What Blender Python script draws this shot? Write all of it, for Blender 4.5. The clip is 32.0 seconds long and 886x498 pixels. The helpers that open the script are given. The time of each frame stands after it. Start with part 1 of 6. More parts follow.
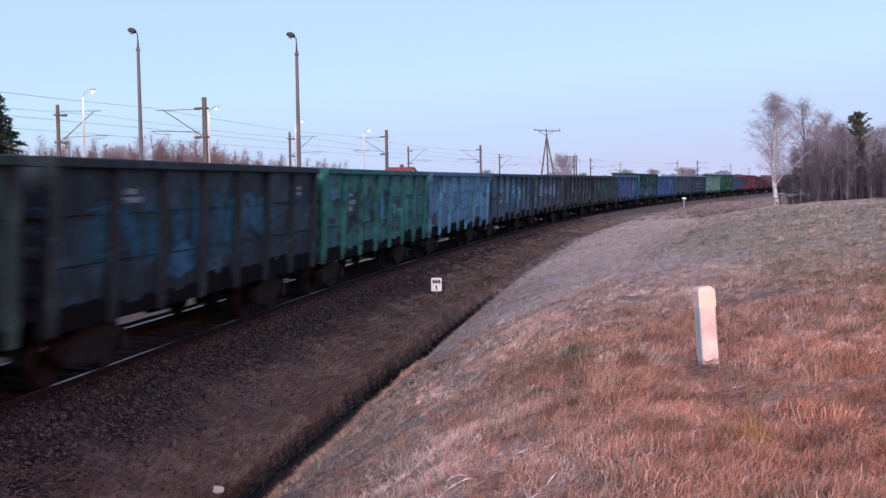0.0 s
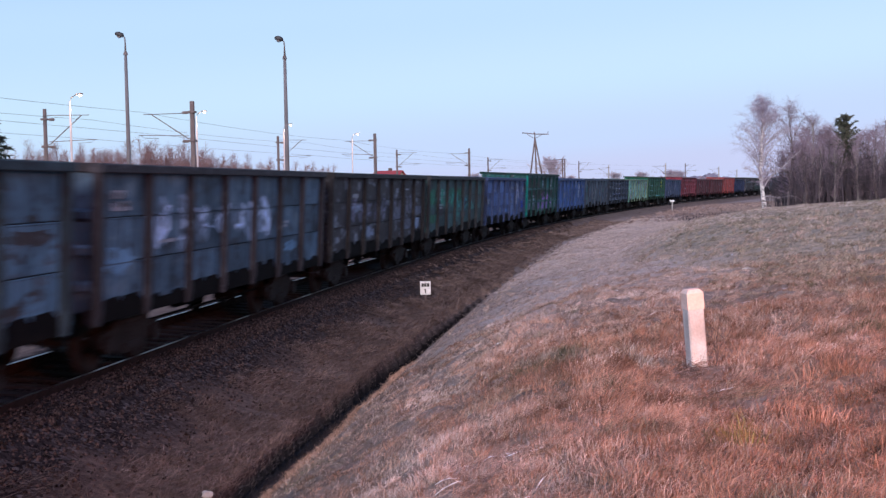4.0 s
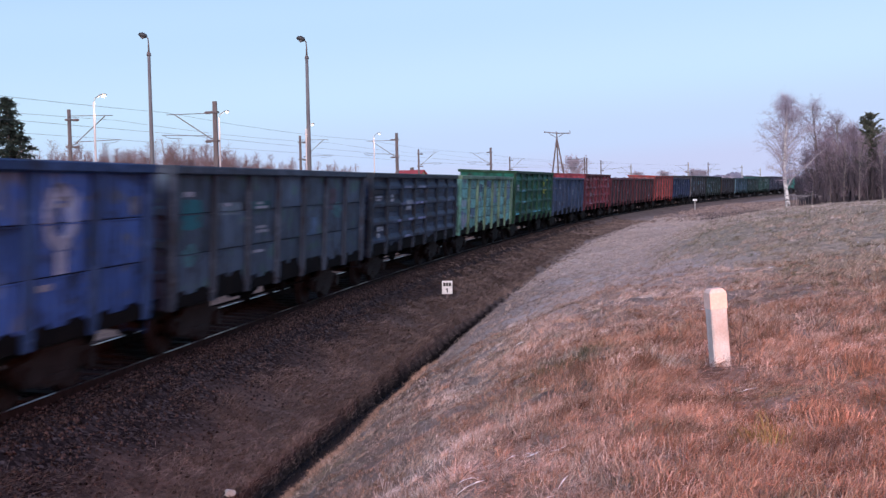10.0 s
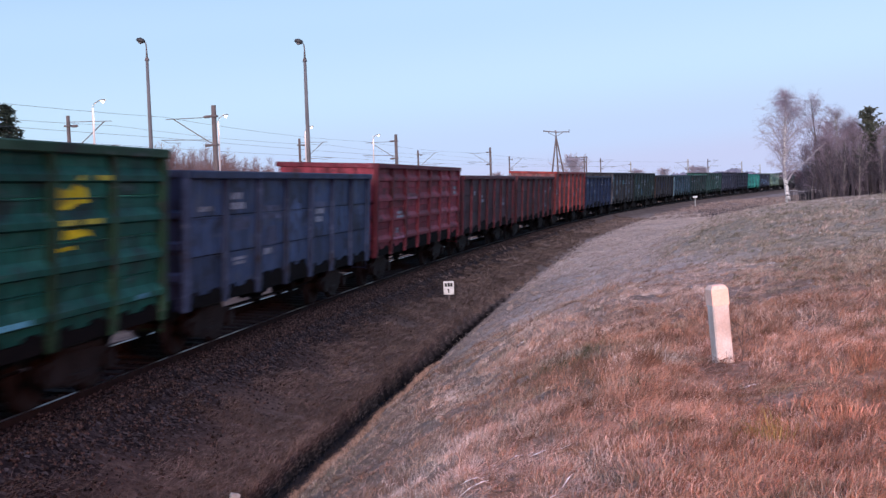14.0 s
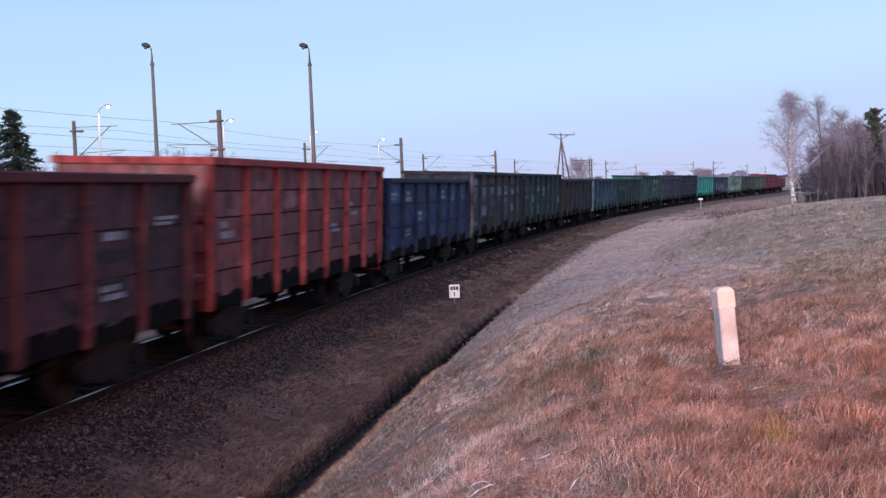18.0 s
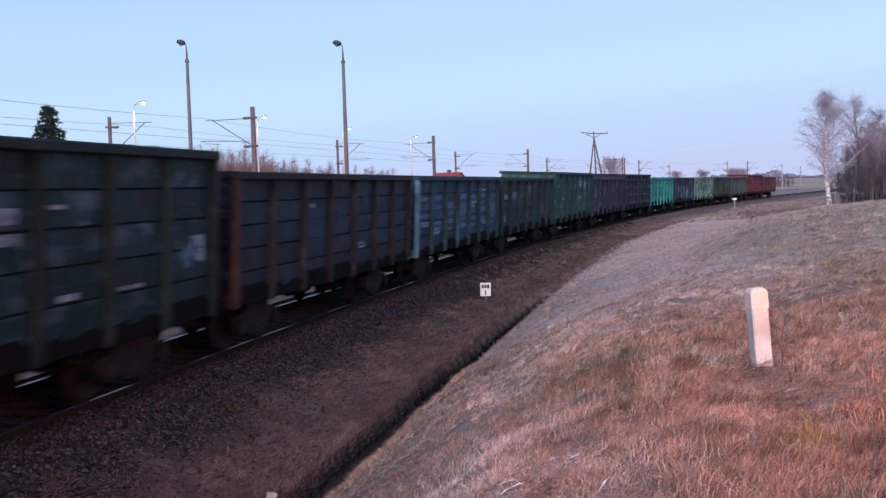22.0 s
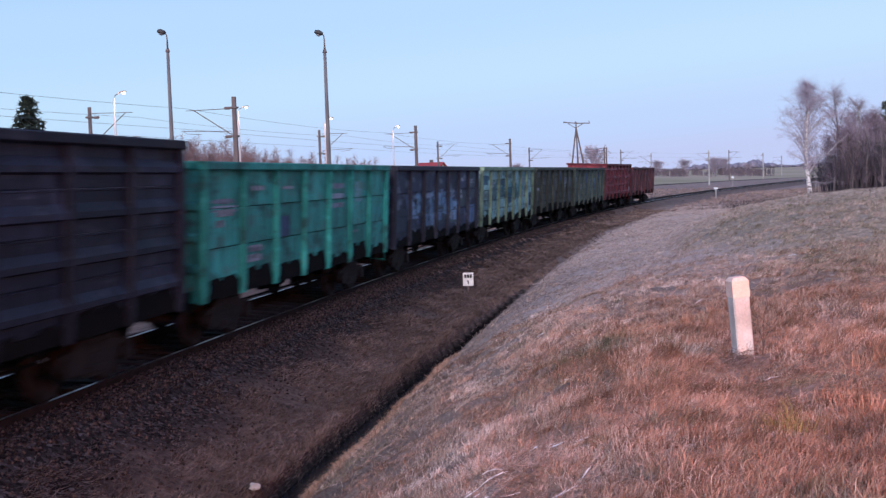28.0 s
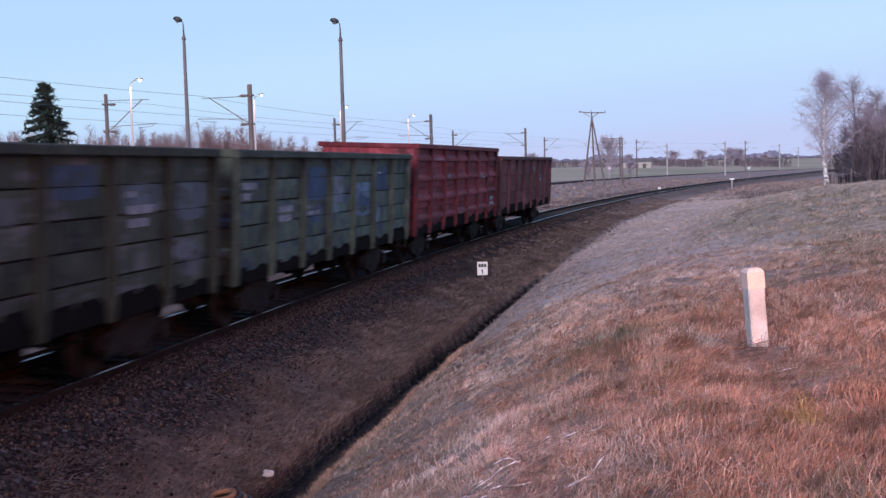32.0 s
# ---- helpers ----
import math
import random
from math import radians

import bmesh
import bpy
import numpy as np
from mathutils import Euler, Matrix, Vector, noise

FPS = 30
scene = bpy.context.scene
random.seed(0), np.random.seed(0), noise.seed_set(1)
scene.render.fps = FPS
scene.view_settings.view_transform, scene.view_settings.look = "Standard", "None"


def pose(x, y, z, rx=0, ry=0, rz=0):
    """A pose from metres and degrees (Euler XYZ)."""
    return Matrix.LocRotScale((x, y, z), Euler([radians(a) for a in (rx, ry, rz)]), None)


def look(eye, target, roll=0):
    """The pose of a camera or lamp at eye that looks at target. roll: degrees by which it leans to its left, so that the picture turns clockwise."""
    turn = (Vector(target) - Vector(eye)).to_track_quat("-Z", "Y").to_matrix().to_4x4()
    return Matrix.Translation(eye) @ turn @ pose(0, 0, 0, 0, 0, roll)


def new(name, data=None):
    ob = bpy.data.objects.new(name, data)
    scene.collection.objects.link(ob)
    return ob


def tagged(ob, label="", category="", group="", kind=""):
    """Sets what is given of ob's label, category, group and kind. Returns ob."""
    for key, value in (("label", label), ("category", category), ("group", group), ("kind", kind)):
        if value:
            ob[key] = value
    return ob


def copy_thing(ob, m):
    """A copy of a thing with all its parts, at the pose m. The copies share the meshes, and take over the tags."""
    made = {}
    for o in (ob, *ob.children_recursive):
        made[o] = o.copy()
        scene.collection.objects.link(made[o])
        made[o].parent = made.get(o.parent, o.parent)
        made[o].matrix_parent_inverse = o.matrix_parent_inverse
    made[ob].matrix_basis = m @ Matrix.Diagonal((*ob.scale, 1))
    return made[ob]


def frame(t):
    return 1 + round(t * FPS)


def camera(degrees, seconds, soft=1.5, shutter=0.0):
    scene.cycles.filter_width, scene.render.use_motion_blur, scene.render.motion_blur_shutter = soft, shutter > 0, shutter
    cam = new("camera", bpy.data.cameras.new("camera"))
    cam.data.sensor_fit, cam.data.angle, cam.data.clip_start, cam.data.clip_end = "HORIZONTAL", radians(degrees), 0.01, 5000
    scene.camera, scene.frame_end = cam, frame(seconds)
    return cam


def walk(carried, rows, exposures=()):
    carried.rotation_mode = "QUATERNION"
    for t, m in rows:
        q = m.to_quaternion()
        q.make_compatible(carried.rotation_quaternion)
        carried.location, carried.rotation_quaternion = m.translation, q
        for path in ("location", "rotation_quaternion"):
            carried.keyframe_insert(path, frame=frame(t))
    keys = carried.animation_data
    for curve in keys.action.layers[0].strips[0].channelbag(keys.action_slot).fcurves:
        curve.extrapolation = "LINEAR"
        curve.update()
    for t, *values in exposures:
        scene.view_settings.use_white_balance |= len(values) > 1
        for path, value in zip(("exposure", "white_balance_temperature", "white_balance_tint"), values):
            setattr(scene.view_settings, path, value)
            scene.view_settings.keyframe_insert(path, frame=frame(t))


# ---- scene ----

EYE = (0.0, 0.0, 2.916)
# camera turns: seconds and the three angles
TURNS = [
    (0, 86.641, 0.815, -2.419), (0.5, 86.674, 0.829, -2.460), (1, 86.671, 0.916, -2.584), (1.5, 86.682, 0.978, -2.665),
    (2, 86.703, 0.936, -2.831), (2.5, 86.762, 0.840, -3.008), (3, 86.786, 0.835, -3.033), (3.5, 86.808, 0.959, -2.959),
    (5.5, 86.791, 0.966, -3.145), (6, 86.805, 0.909, -3.090), (6.5, 86.804, 0.954, -2.948), (7, 86.822, 0.978, -2.695),
    (7.5, 86.867, 0.917, -2.372), (8, 86.910, 1.085, -2.124), (8.5, 86.910, 1.131, -1.894), (9, 86.864, 1.136, -1.761),
    (9.5, 86.821, 1.097, -1.863), (10, 86.795, 1.067, -1.887), (10.5, 86.774, 1.123, -1.921), (11, 86.746, 1.356, -1.950),
    (11.5, 86.722, 1.570, -2.014), (12, 86.738, 1.642, -2.063), (12.5, 86.813, 1.808, -2.033), (13, 86.868, 1.898, -1.925),
    (13.5, 86.842, 1.916, -1.891), (14, 86.823, 1.926, -1.887), (14.5, 86.833, 1.936, -1.856), (16.5, 86.917, 2.001, -1.713),
    (17, 86.968, 2.031, -1.660), (17.5, 87.005, 2.162, -1.651), (18, 87.008, 2.180, -1.616), (18.5, 87.007, 2.181, -1.651),
    (19, 87.073, 2.069, -1.567), (19.5, 87.157, 1.911, -1.213), (20, 87.172, 1.822, -0.868), (20.5, 87.162, 1.793, -0.650),
    (21, 87.109, 1.856, -0.374), (21.5, 87.012, 1.960, -0.129), (22, 86.956, 1.779, 0.027), (22.5, 86.965, 1.680, 0.162),
    (23, 86.939, 1.720, 0.263), (23.5, 86.875, 1.769, 0.220), (24, 86.776, 1.755, -0.031), (24.5, 86.721, 1.697, -0.216),
    (25, 86.645, 1.626, -0.483), (25.5, 86.586, 1.622, -0.671), (27.5, 86.422, 1.796, -0.871), (28, 86.411, 1.898, -0.879),
    (28.5, 86.422, 1.666, -0.903), (29, 86.461, 1.725, -0.780), (29.5, 86.460, 1.851, -0.581), (30, 86.364, 1.842, -0.498),
    (30.5, 86.237, 1.840, -0.448), (31, 85.998, 1.791, -0.384), (31.5, 85.959, 1.700, -0.320), (32, 85.868, 1.554, -0.112),
]
cam = camera(43.4, 32.0, soft=1.4, shutter=0.75)
walk(cam, [(t, pose(*EYE, rx, ry, rz)) for t, rx, ry, rz in TURNS], [(0, 0.02, 6380, 10), (14, 0, 6330, 10), (24, -.05, 6170, 10), (32, -.07, 6120, 10)])

# ---- light: dusk sky and one warm street lamp behind the camera ----
world = bpy.data.worlds.new("dusk_sky")
scene.world = world
world.use_nodes = True
wn, wl = world.node_tree.nodes, world.node_tree.links
wn.clear()
w_out = wn.new("ShaderNodeOutputWorld")
w_bg = wn.new("ShaderNodeBackground")
w_co = wn.new("ShaderNodeTexCoord")
w_se = wn.new("ShaderNodeSeparateXYZ")
w_ra = wn.new("ShaderNodeValToRGB")
w_ra.color_ramp.interpolation = "EASE"
SKY = [(0.0, (0.60, 0.65, 0.91)), (0.03, (0.58, 0.71, 0.98)), (0.085, (0.60, 0.80, 1.0)), (0.15, (0.54, 0.75, 1.0)), (0.25, (0.40, 0.61, 0.97)), (0.6, (0.28, 0.46, 0.86)), (1.0, (0.24, 0.39, 0.80))]
while len(w_ra.color_ramp.elements) < len(SKY):
    w_ra.color_ramp.elements.new(0.5)
for e, (p, c) in zip(w_ra.color_ramp.elements, SKY):
    e.position, e.color = p, (*c, 1)
wl.new(w_co.outputs["Generated"], w_se.inputs[0])
w_ti = wn.new("ShaderNodeMath")  # a little paler towards the right, where the day went down last
w_ti.operation = "MULTIPLY_ADD"
w_ti.inputs[1].default_value = -0.07
wl.new(w_se.outputs["X"], w_ti.inputs[0])
wl.new(w_se.outputs["Z"], w_ti.inputs[2])
wl.new(w_ti.outputs[0], w_ra.inputs[0])
wl.new(w_ra.outputs[0], w_bg.inputs[0])
w_bg.inputs[1].default_value = 1.0
wl.new(w_bg.outputs[0], w_out.inputs[0])

sun = new("sun", bpy.data.lights.new("sun", "SUN"))
sun.data.energy, sun.data.angle, sun.data.color = 3.35, radians(25), (1.0, 0.825, 0.795)
sun.matrix_world = look((-15, -76, 26), (0, 0, 0))  # the glow of the evening sky behind

LAMP = (7.2, -1.0, 6.0)
glow = new("street_light", bpy.data.lights.new("street_light", "SPOT"))
glow.data.energy, glow.data.color, glow.data.shadow_soft_size = 4700, (1.0, 0.205, 0.06), 0.15
glow.data.spot_size, glow.data.spot_blend = radians(96), 1.0
glow.matrix_world = look(LAMP, (3.9, 8.8, 1.5))

# ---- the course of the railway ----
BEND = (-3.29, 30.0, 0.2191, 0.00171, 1e-7, -3.961e-8)  # x, y, heading and curvature at s = 0
S_AX = np.arange(-560.0, 561.0, 1.0)


def _course():
    s = np.clip(S_AX, -45, 200)
    head = BEND[2] + BEND[3] * s + BEND[4] * s ** 2 / 2 + BEND[5] * s ** 3 / 3
    dx, dy = np.sin(head), np.cos(head)
    x = np.concatenate([[0], np.cumsum((dx[1:] + dx[:-1]) / 2)])
    y = np.concatenate([[0], np.cumsum((dy[1:] + dy[:-1]) / 2)])
    return x - np.interp(0, S_AX, x) + BEND[0], y - np.interp(0, S_AX, y) + BEND[1], head


CX, CY, CH = _course()
CANT = 0.053


def on_track(s, d=0.0):
    """World x, y and heading at s metres along the track and d metres to its right."""
    x, y, h = np.interp(s, S_AX, CX), np.interp(s, S_AX, CY), np.interp(s, S_AX, CH)
    return x + d * np.cos(h), y - d * np.sin(h), h


def track_sd(x, y):
    """s and d of world points."""
    x, y = np.asarray(x, float), np.asarray(y, float)
    xs, ys = x.ravel(), y.ravel()
    so, do = np.empty_like(xs), np.empty_like(xs)
    for a in range(0, len(xs), 4000):
        q = slice(a, a + 4000)
        i = ((CX[None, ::4] - xs[q, None]) ** 2 + (CY[None, ::4] - ys[q, None]) ** 2).argmin(1) * 4
        for _ in range(2):
            h = CH[i]
            ds = (xs[q] - CX[i]) * np.sin(h) + (ys[q] - CY[i]) * np.cos(h)
            i = np.clip(i + np.round(ds).astype(int), 0, len(CX) - 1)
        h = CH[i]
        so[q] = S_AX[i] + (xs[q] - CX[i]) * np.sin(h) + (ys[q] - CY[i]) * np.cos(h)
        do[q] = (xs[q] - CX[i]) * np.cos(h) - (ys[q] - CY[i]) * np.sin(h)
    return so.reshape(x.shape), do.reshape(x.shape)


MAIN = [(-110, -200), (-38, 0), (-16, 73), (-6, 117), (7, 165), (24, 214), (50, 268), (92, 330), (140, 385), (330, 560)]  # the electrified line


def main_line(y, off=0.0):
    p = np.array(MAIN, float)
    yy = np.linspace(-200, 560, 400)
    xx = np.interp(yy, p[:, 1], p[:, 0])
    k = np.ones(41) / 41
    xx = np.convolve(np.pad(xx, 20, mode="edge"), k, mode="valid")
    return np.interp(y, yy, xx) + off


def ease(a):
    a = np.clip(a, 0, 1)
    return a * a * (3 - 2 * a)


D_AX = [-2.3, -1.7, 0, 1.7, 2.2, 3.5, 4.33, 4.43, 4.82, 4.98, 6, 7, 8, 9.2, 10.5, 12, 14, 16, 20, 30, 60, 140]
BANK = (
    (-15, [-.28, -.2, -.2, -.24, -.32, -.82, -.93, -1.32, -1.32, -.98, -.15, .4, .9, 1.28, 1.42, 1.6, 1.8, 2.0, 2.2, 2.3, 2.3, 2.0]),
    (12, [-.28, -.2, -.2, -.24, -.32, -.66, -.74, -.82, -.82, -.78, -.4, -.2, 0, .3, .9, 1.5, 1.8, 2.0, 2.2, 2.3, 2.2, 2.0]),
    (40, [-.28, -.2, -.2, -.24, -.32, -.5, -.52, -.55, -.55, -.5, -.4, -.3, -.2, -.05, .1, .3, .65, .95, 1.2, 1.4, 1.3, 1.2]),
    (75, [-.28, -.2, -.2, -.24, -.32, -.5, -.5, -.5, -.5, -.48, -.45, -.42, -.4, -.35, -.3, -.2, -.1, 0, .1, .3, .5, 1.2]),
)


def lumps(x, y, k):
    return (np.sin(x * 0.9 * k + 1.3 * np.sin(y * 0.7 * k)) + np.sin(y * 1.13 * k + 1.7 * np.sin(x * 0.53 * k + 2)) + np.sin((x + y) * 2.1 * k + np.sin((x - y) * 1.7 * k) * 1.5) * 0.5) / 2.5


def bald_spots(x, y):
    """Hollows between the tussocks, where the straw is thin."""
    return ease((lumps(x + 3, y + 5, 2.3) + .6 * lumps(x - 8, y, 5.1) - .55) / .35)


def height(x, y):
    """The ground's height."""
    x, y = np.asarray(x, float), np.asarray(y, float)
    s, d = track_sd(x, y)
    z = np.interp(d, D_AX, BANK[0][1])
    for (s0, _), (s1, prof) in zip(BANK, BANK[1:]):
        k = ease((s - s0) / (s1 - s0))
        z = z * (1 - k) + np.interp(d, D_AX, prof) * k
    left = -0.32 - 0.35 * ease((-d - 2.3) / 2.0)
    z = np.where(d < -2.3, left, z)
    # the electrified line stands on a low bed; the field rises beyond it
    u = main_line(y) - x
    bed = ease((9.5 - np.abs(u)) / 3) * 0.35
    r = np.hypot(x, y)
    z = z + np.where(d < -9, bed, 0)
    rise = ease((u - 12) / 150) * 2.7 + ease((r - 500) / 1500) * 6.0
    z = z + np.where(d < 0, rise, ease((r - 400) / 1500) * 6)
    z = z + .12 * ease((.68 - np.abs(d - 1.42)) / .28)  # the shoulder of stones heaped against the rail
    grass = ease((np.abs(d) - 2.6) / 1.0) * np.where((d > 3.9) & (d < 5.1) & (s < 10), 0.25, 1)
    return z + grass * (0.05 * lumps(x, y, 1.6) + 0.05 * lumps(x + 7, y - 3, 4.3) * (r < 120) + 0.035 * lumps(x - 4, y + 9, 9.0) * (r < 40))


# ---- mesh helpers ----
class Geo:
    """Gathers simple solids into one mesh."""

    def __init__(self):
        self.v, self.f = [], []

    def add(self, verts, faces):
        n = len(self.v)
        self.v += [tuple(p) for p in verts]
        self.f += [tuple(n + i for i in q) for q in faces]
        return self

    def box(self, x0, x1, y0, y1, z0, z1, b=0.0):
        """A box; b bevels its upright and level edges by a chamfer."""
        if b <= 0:
            return self.add([(x, y, z) for z in (z0, z1) for x, y in ((x0, y0), (x1, y0), (x1, y1), (x0, y1))],
                            [(3, 2, 1, 0), (4, 5, 6, 7), (0, 1, 5, 4), (1, 2, 6, 5), (2, 3, 7, 6), (3, 0, 4, 7)])
        ring = lambda e, z: [(x0 + e, y0 + b, z), (x0 + b, y0 + e, z), (x1 - b, y0 + e, z), (x1 - e, y0 + b, z), (x1 - e, y1 - b, z), (x1 - b, y1 - e, z), (x0 + b, y1 - e, z), (x0 + e, y1 - b, z)]
        v = ring(b * .6, z0) + ring(0, z0 + b) + ring(0, z1 - b) + ring(b * .6, z1)
        f = [tuple(reversed(range(8))), tuple(range(24, 32))]
        for k in range(3):
            f += [(8 * k + i, 8 * k + (i + 1) % 8, 8 * k + 8 + (i + 1) % 8, 8 * k + 8 + i) for i in range(8)]
        return self.add(v, f)

    def prism(self, outline, axis, a0, a1):
        """An outline of (u, v) pairs swept along the axis from a0 to a1."""
        n = len(outline)
        put = {"x": lambda u, v, a: (a, u, v), "y": lambda u, v, a: (u, a, v), "z": lambda u, v, a: (u, v, a)}[axis]
        v = [put(p, q, a) for a in (a0, a1) for p, q in outline]
        return self.add(v, [tuple(range(n))[::-1], tuple(range(n, 2 * n))] + [(i, (i + 1) % n, n + (i + 1) % n, n + i) for i in range(n)])

    def tube(self, pts, radii, n=8, cap=True):
        """A round bar along points, with a radius at each."""
        pts = [Vector(p) for p in pts]
        v, f = [], []
        for i, p in enumerate(pts):
            t = (pts[min(i + 1, len(pts) - 1)] - pts[max(i - 1, 0)])
            t = t.normalized() if t.length > 1e-9 else Vector((0, 0, 1))
            a = t.cross(Vector((0, 0, 1)) if abs(t.z) < 0.9 else Vector((1, 0, 0))).normalized()
            c = t.cross(a)
            r = radii[i] if isinstance(radii, (list, tuple)) else radii
            v += [p + (a * math.cos(6.2832 * k / n) + c * math.sin(6.2832 * k / n)) * r for k in range(n)]
        for i in range(len(pts) - 1):
            f += [(i * n + k, i * n + (k + 1) % n, i * n + n + (k + 1) % n, i * n + n + k) for k in range(n)]
        if cap:
            f += [tuple(range(n))[::-1], tuple(range((len(pts) - 1) * n, len(pts) * n))]
        return self.add(v, f)

    def mesh(self, name, material=None, smooth=False):
        me = bpy.data.meshes.new(name)
        me.from_pydata(self.v, [], self.f)
        if material:
            me.materials.append(material)
        if smooth:
            me.polygons.foreach_set("use_smooth", [True] * len(me.polygons))
        me.update()
        return me


def part(name, geo, material, parent=None, label="", smooth=False):
    """One mesh object under a thing, or under a part."""
    ob = new(name, geo if isinstance(geo, bpy.types.Mesh) else geo.mesh(name, material, smooth))
    if parent:
        ob.parent = parent
    return tagged(ob, label)


def thing(name, label, category, group="", kind=""):
    return tagged(new(name), label, category, group, kind)


def array_mesh(name, verts, faces, material):
    """A mesh from numpy arrays of points and of triangles or quads."""
    me = bpy.data.meshes.new(name)
    me.vertices.add(len(verts))
    me.vertices.foreach_set("co", np.ascontiguousarray(verts, np.float32).ravel())
    k = faces.shape[1]
    me.loops.add(faces.size)
    me.loops.foreach_set("vertex_index", np.ascontiguousarray(faces, np.int32).ravel())
    me.polygons.add(len(faces))
    me.polygons.foreach_set("loop_start", np.arange(0, faces.size, k, dtype=np.int32))
    me.materials.append(material)
    me.update(calc_edges=True)
    return me


# ---- materials ----
def material(name, color, rough=0.8, metal=0.0, second=None, scale=4.0, mix=0.5, grain=40.0, grain_amount=0.25, bump=0.15, island=0.0, per_object=0.0, stretch=(1, 1, 1), sheen=0.5):
    """A surface with variation at two scales and fine relief."""
    m = bpy.data.materials.new(name)
    m.use_nodes = True
    n, l = m.node_tree.nodes, m.node_tree.links
    b = n["Principled BSDF"]
    b.inputs["Roughness"].default_value, b.inputs["Metallic"].default_value = rough, metal
    b.inputs["Specular IOR Level"].default_value = sheen
    co = n.new("ShaderNodeTexCoord")
    mp = n.new("ShaderNodeMapping")
    mp.inputs["Scale"].default_value = stretch
    l.new(co.outputs["Object"], mp.inputs["Vector"])
    big, fine = n.new("ShaderNodeTexNoise"), n.new("ShaderNodeTexNoise")
    for t, s in ((big, scale), (fine, grain)):
        t.inputs["Scale"].default_value, t.inputs["Detail"].default_value = s, 4
        t.noise_dimensions = "4D"
        l.new(mp.outputs[0], t.inputs["Vector"])
    info = n.new("ShaderNodeObjectInfo")
    mul = n.new("ShaderNodeMath")
    mul.operation = "MULTIPLY"
    mul.inputs[1].default_value = 50
    l.new(info.outputs["Random"], mul.inputs[0])
    l.new(mul.outputs[0], big.inputs["W"])
    ramp = n.new("ShaderNodeValToRGB")
    ramp.color_ramp.elements[0].position, ramp.color_ramp.elements[1].position = 0.5 - 0.25 * mix, 0.5 + 0.35 * mix
    ramp.color_ramp.elements[0].color = (*color, 1)
    ramp.color_ramp.elements[1].color = (*(second or [c * 0.7 for c in color]), 1)
    l.new(big.outputs["Fac"], ramp.inputs[0])
    val = n.new("ShaderNodeMath")
    val.operation = "MULTIPLY_ADD"
    val.inputs[1].default_value, val.inputs[2].default_value = grain_amount * 2, 1 - grain_amount
    l.new(fine.outputs["Fac"], val.inputs[0])
    last = val.outputs[0]
    for amount, source in ((island, "geo"), (per_object, "obj")):
        if amount:
            src = n.new("ShaderNodeNewGeometry").outputs["Random Per Island"] if source == "geo" else info.outputs["Random"]
            a = n.new("ShaderNodeMath")
            a.operation = "MULTIPLY_ADD"
            a.inputs[1].default_value, a.inputs[2].default_value = 2 * amount, 1 - amount
            l.new(src, a.inputs[0])
            c = n.new("ShaderNodeMath")
            c.operation = "MULTIPLY"
            l.new(last, c.inputs[0])
            l.new(a.outputs[0], c.inputs[1])
            last = c.outputs[0]
    sc = n.new("ShaderNodeVectorMath")
    sc.operation = "SCALE"
    l.new(ramp.outputs[0], sc.inputs[0])
    l.new(last, sc.inputs["Scale"])
    l.new(sc.outputs[0], b.inputs["Base Color"])
    if bump:
        bp = n.new("ShaderNodeBump")
        bp.inputs["Strength"].default_value, bp.inputs["Distance"].default_value = bump, 0.02
        l.new(fine.outputs["Fac"], bp.inputs["Height"])
        l.new(bp.outputs[0], b.inputs["Normal"])
    return m


def glowing(name, color, strength):
    m = bpy.data.materials.new(name)
    m.use_nodes = True
    b = m.node_tree.nodes["Principled BSDF"]
    b.inputs["Base Color"].default_value = (0.8, 0.7, 0.6, 1)
    b.inputs["Emission Color"].default_value = (*color, 1)
    b.inputs["Emission Strength"].default_value = strength
    return m


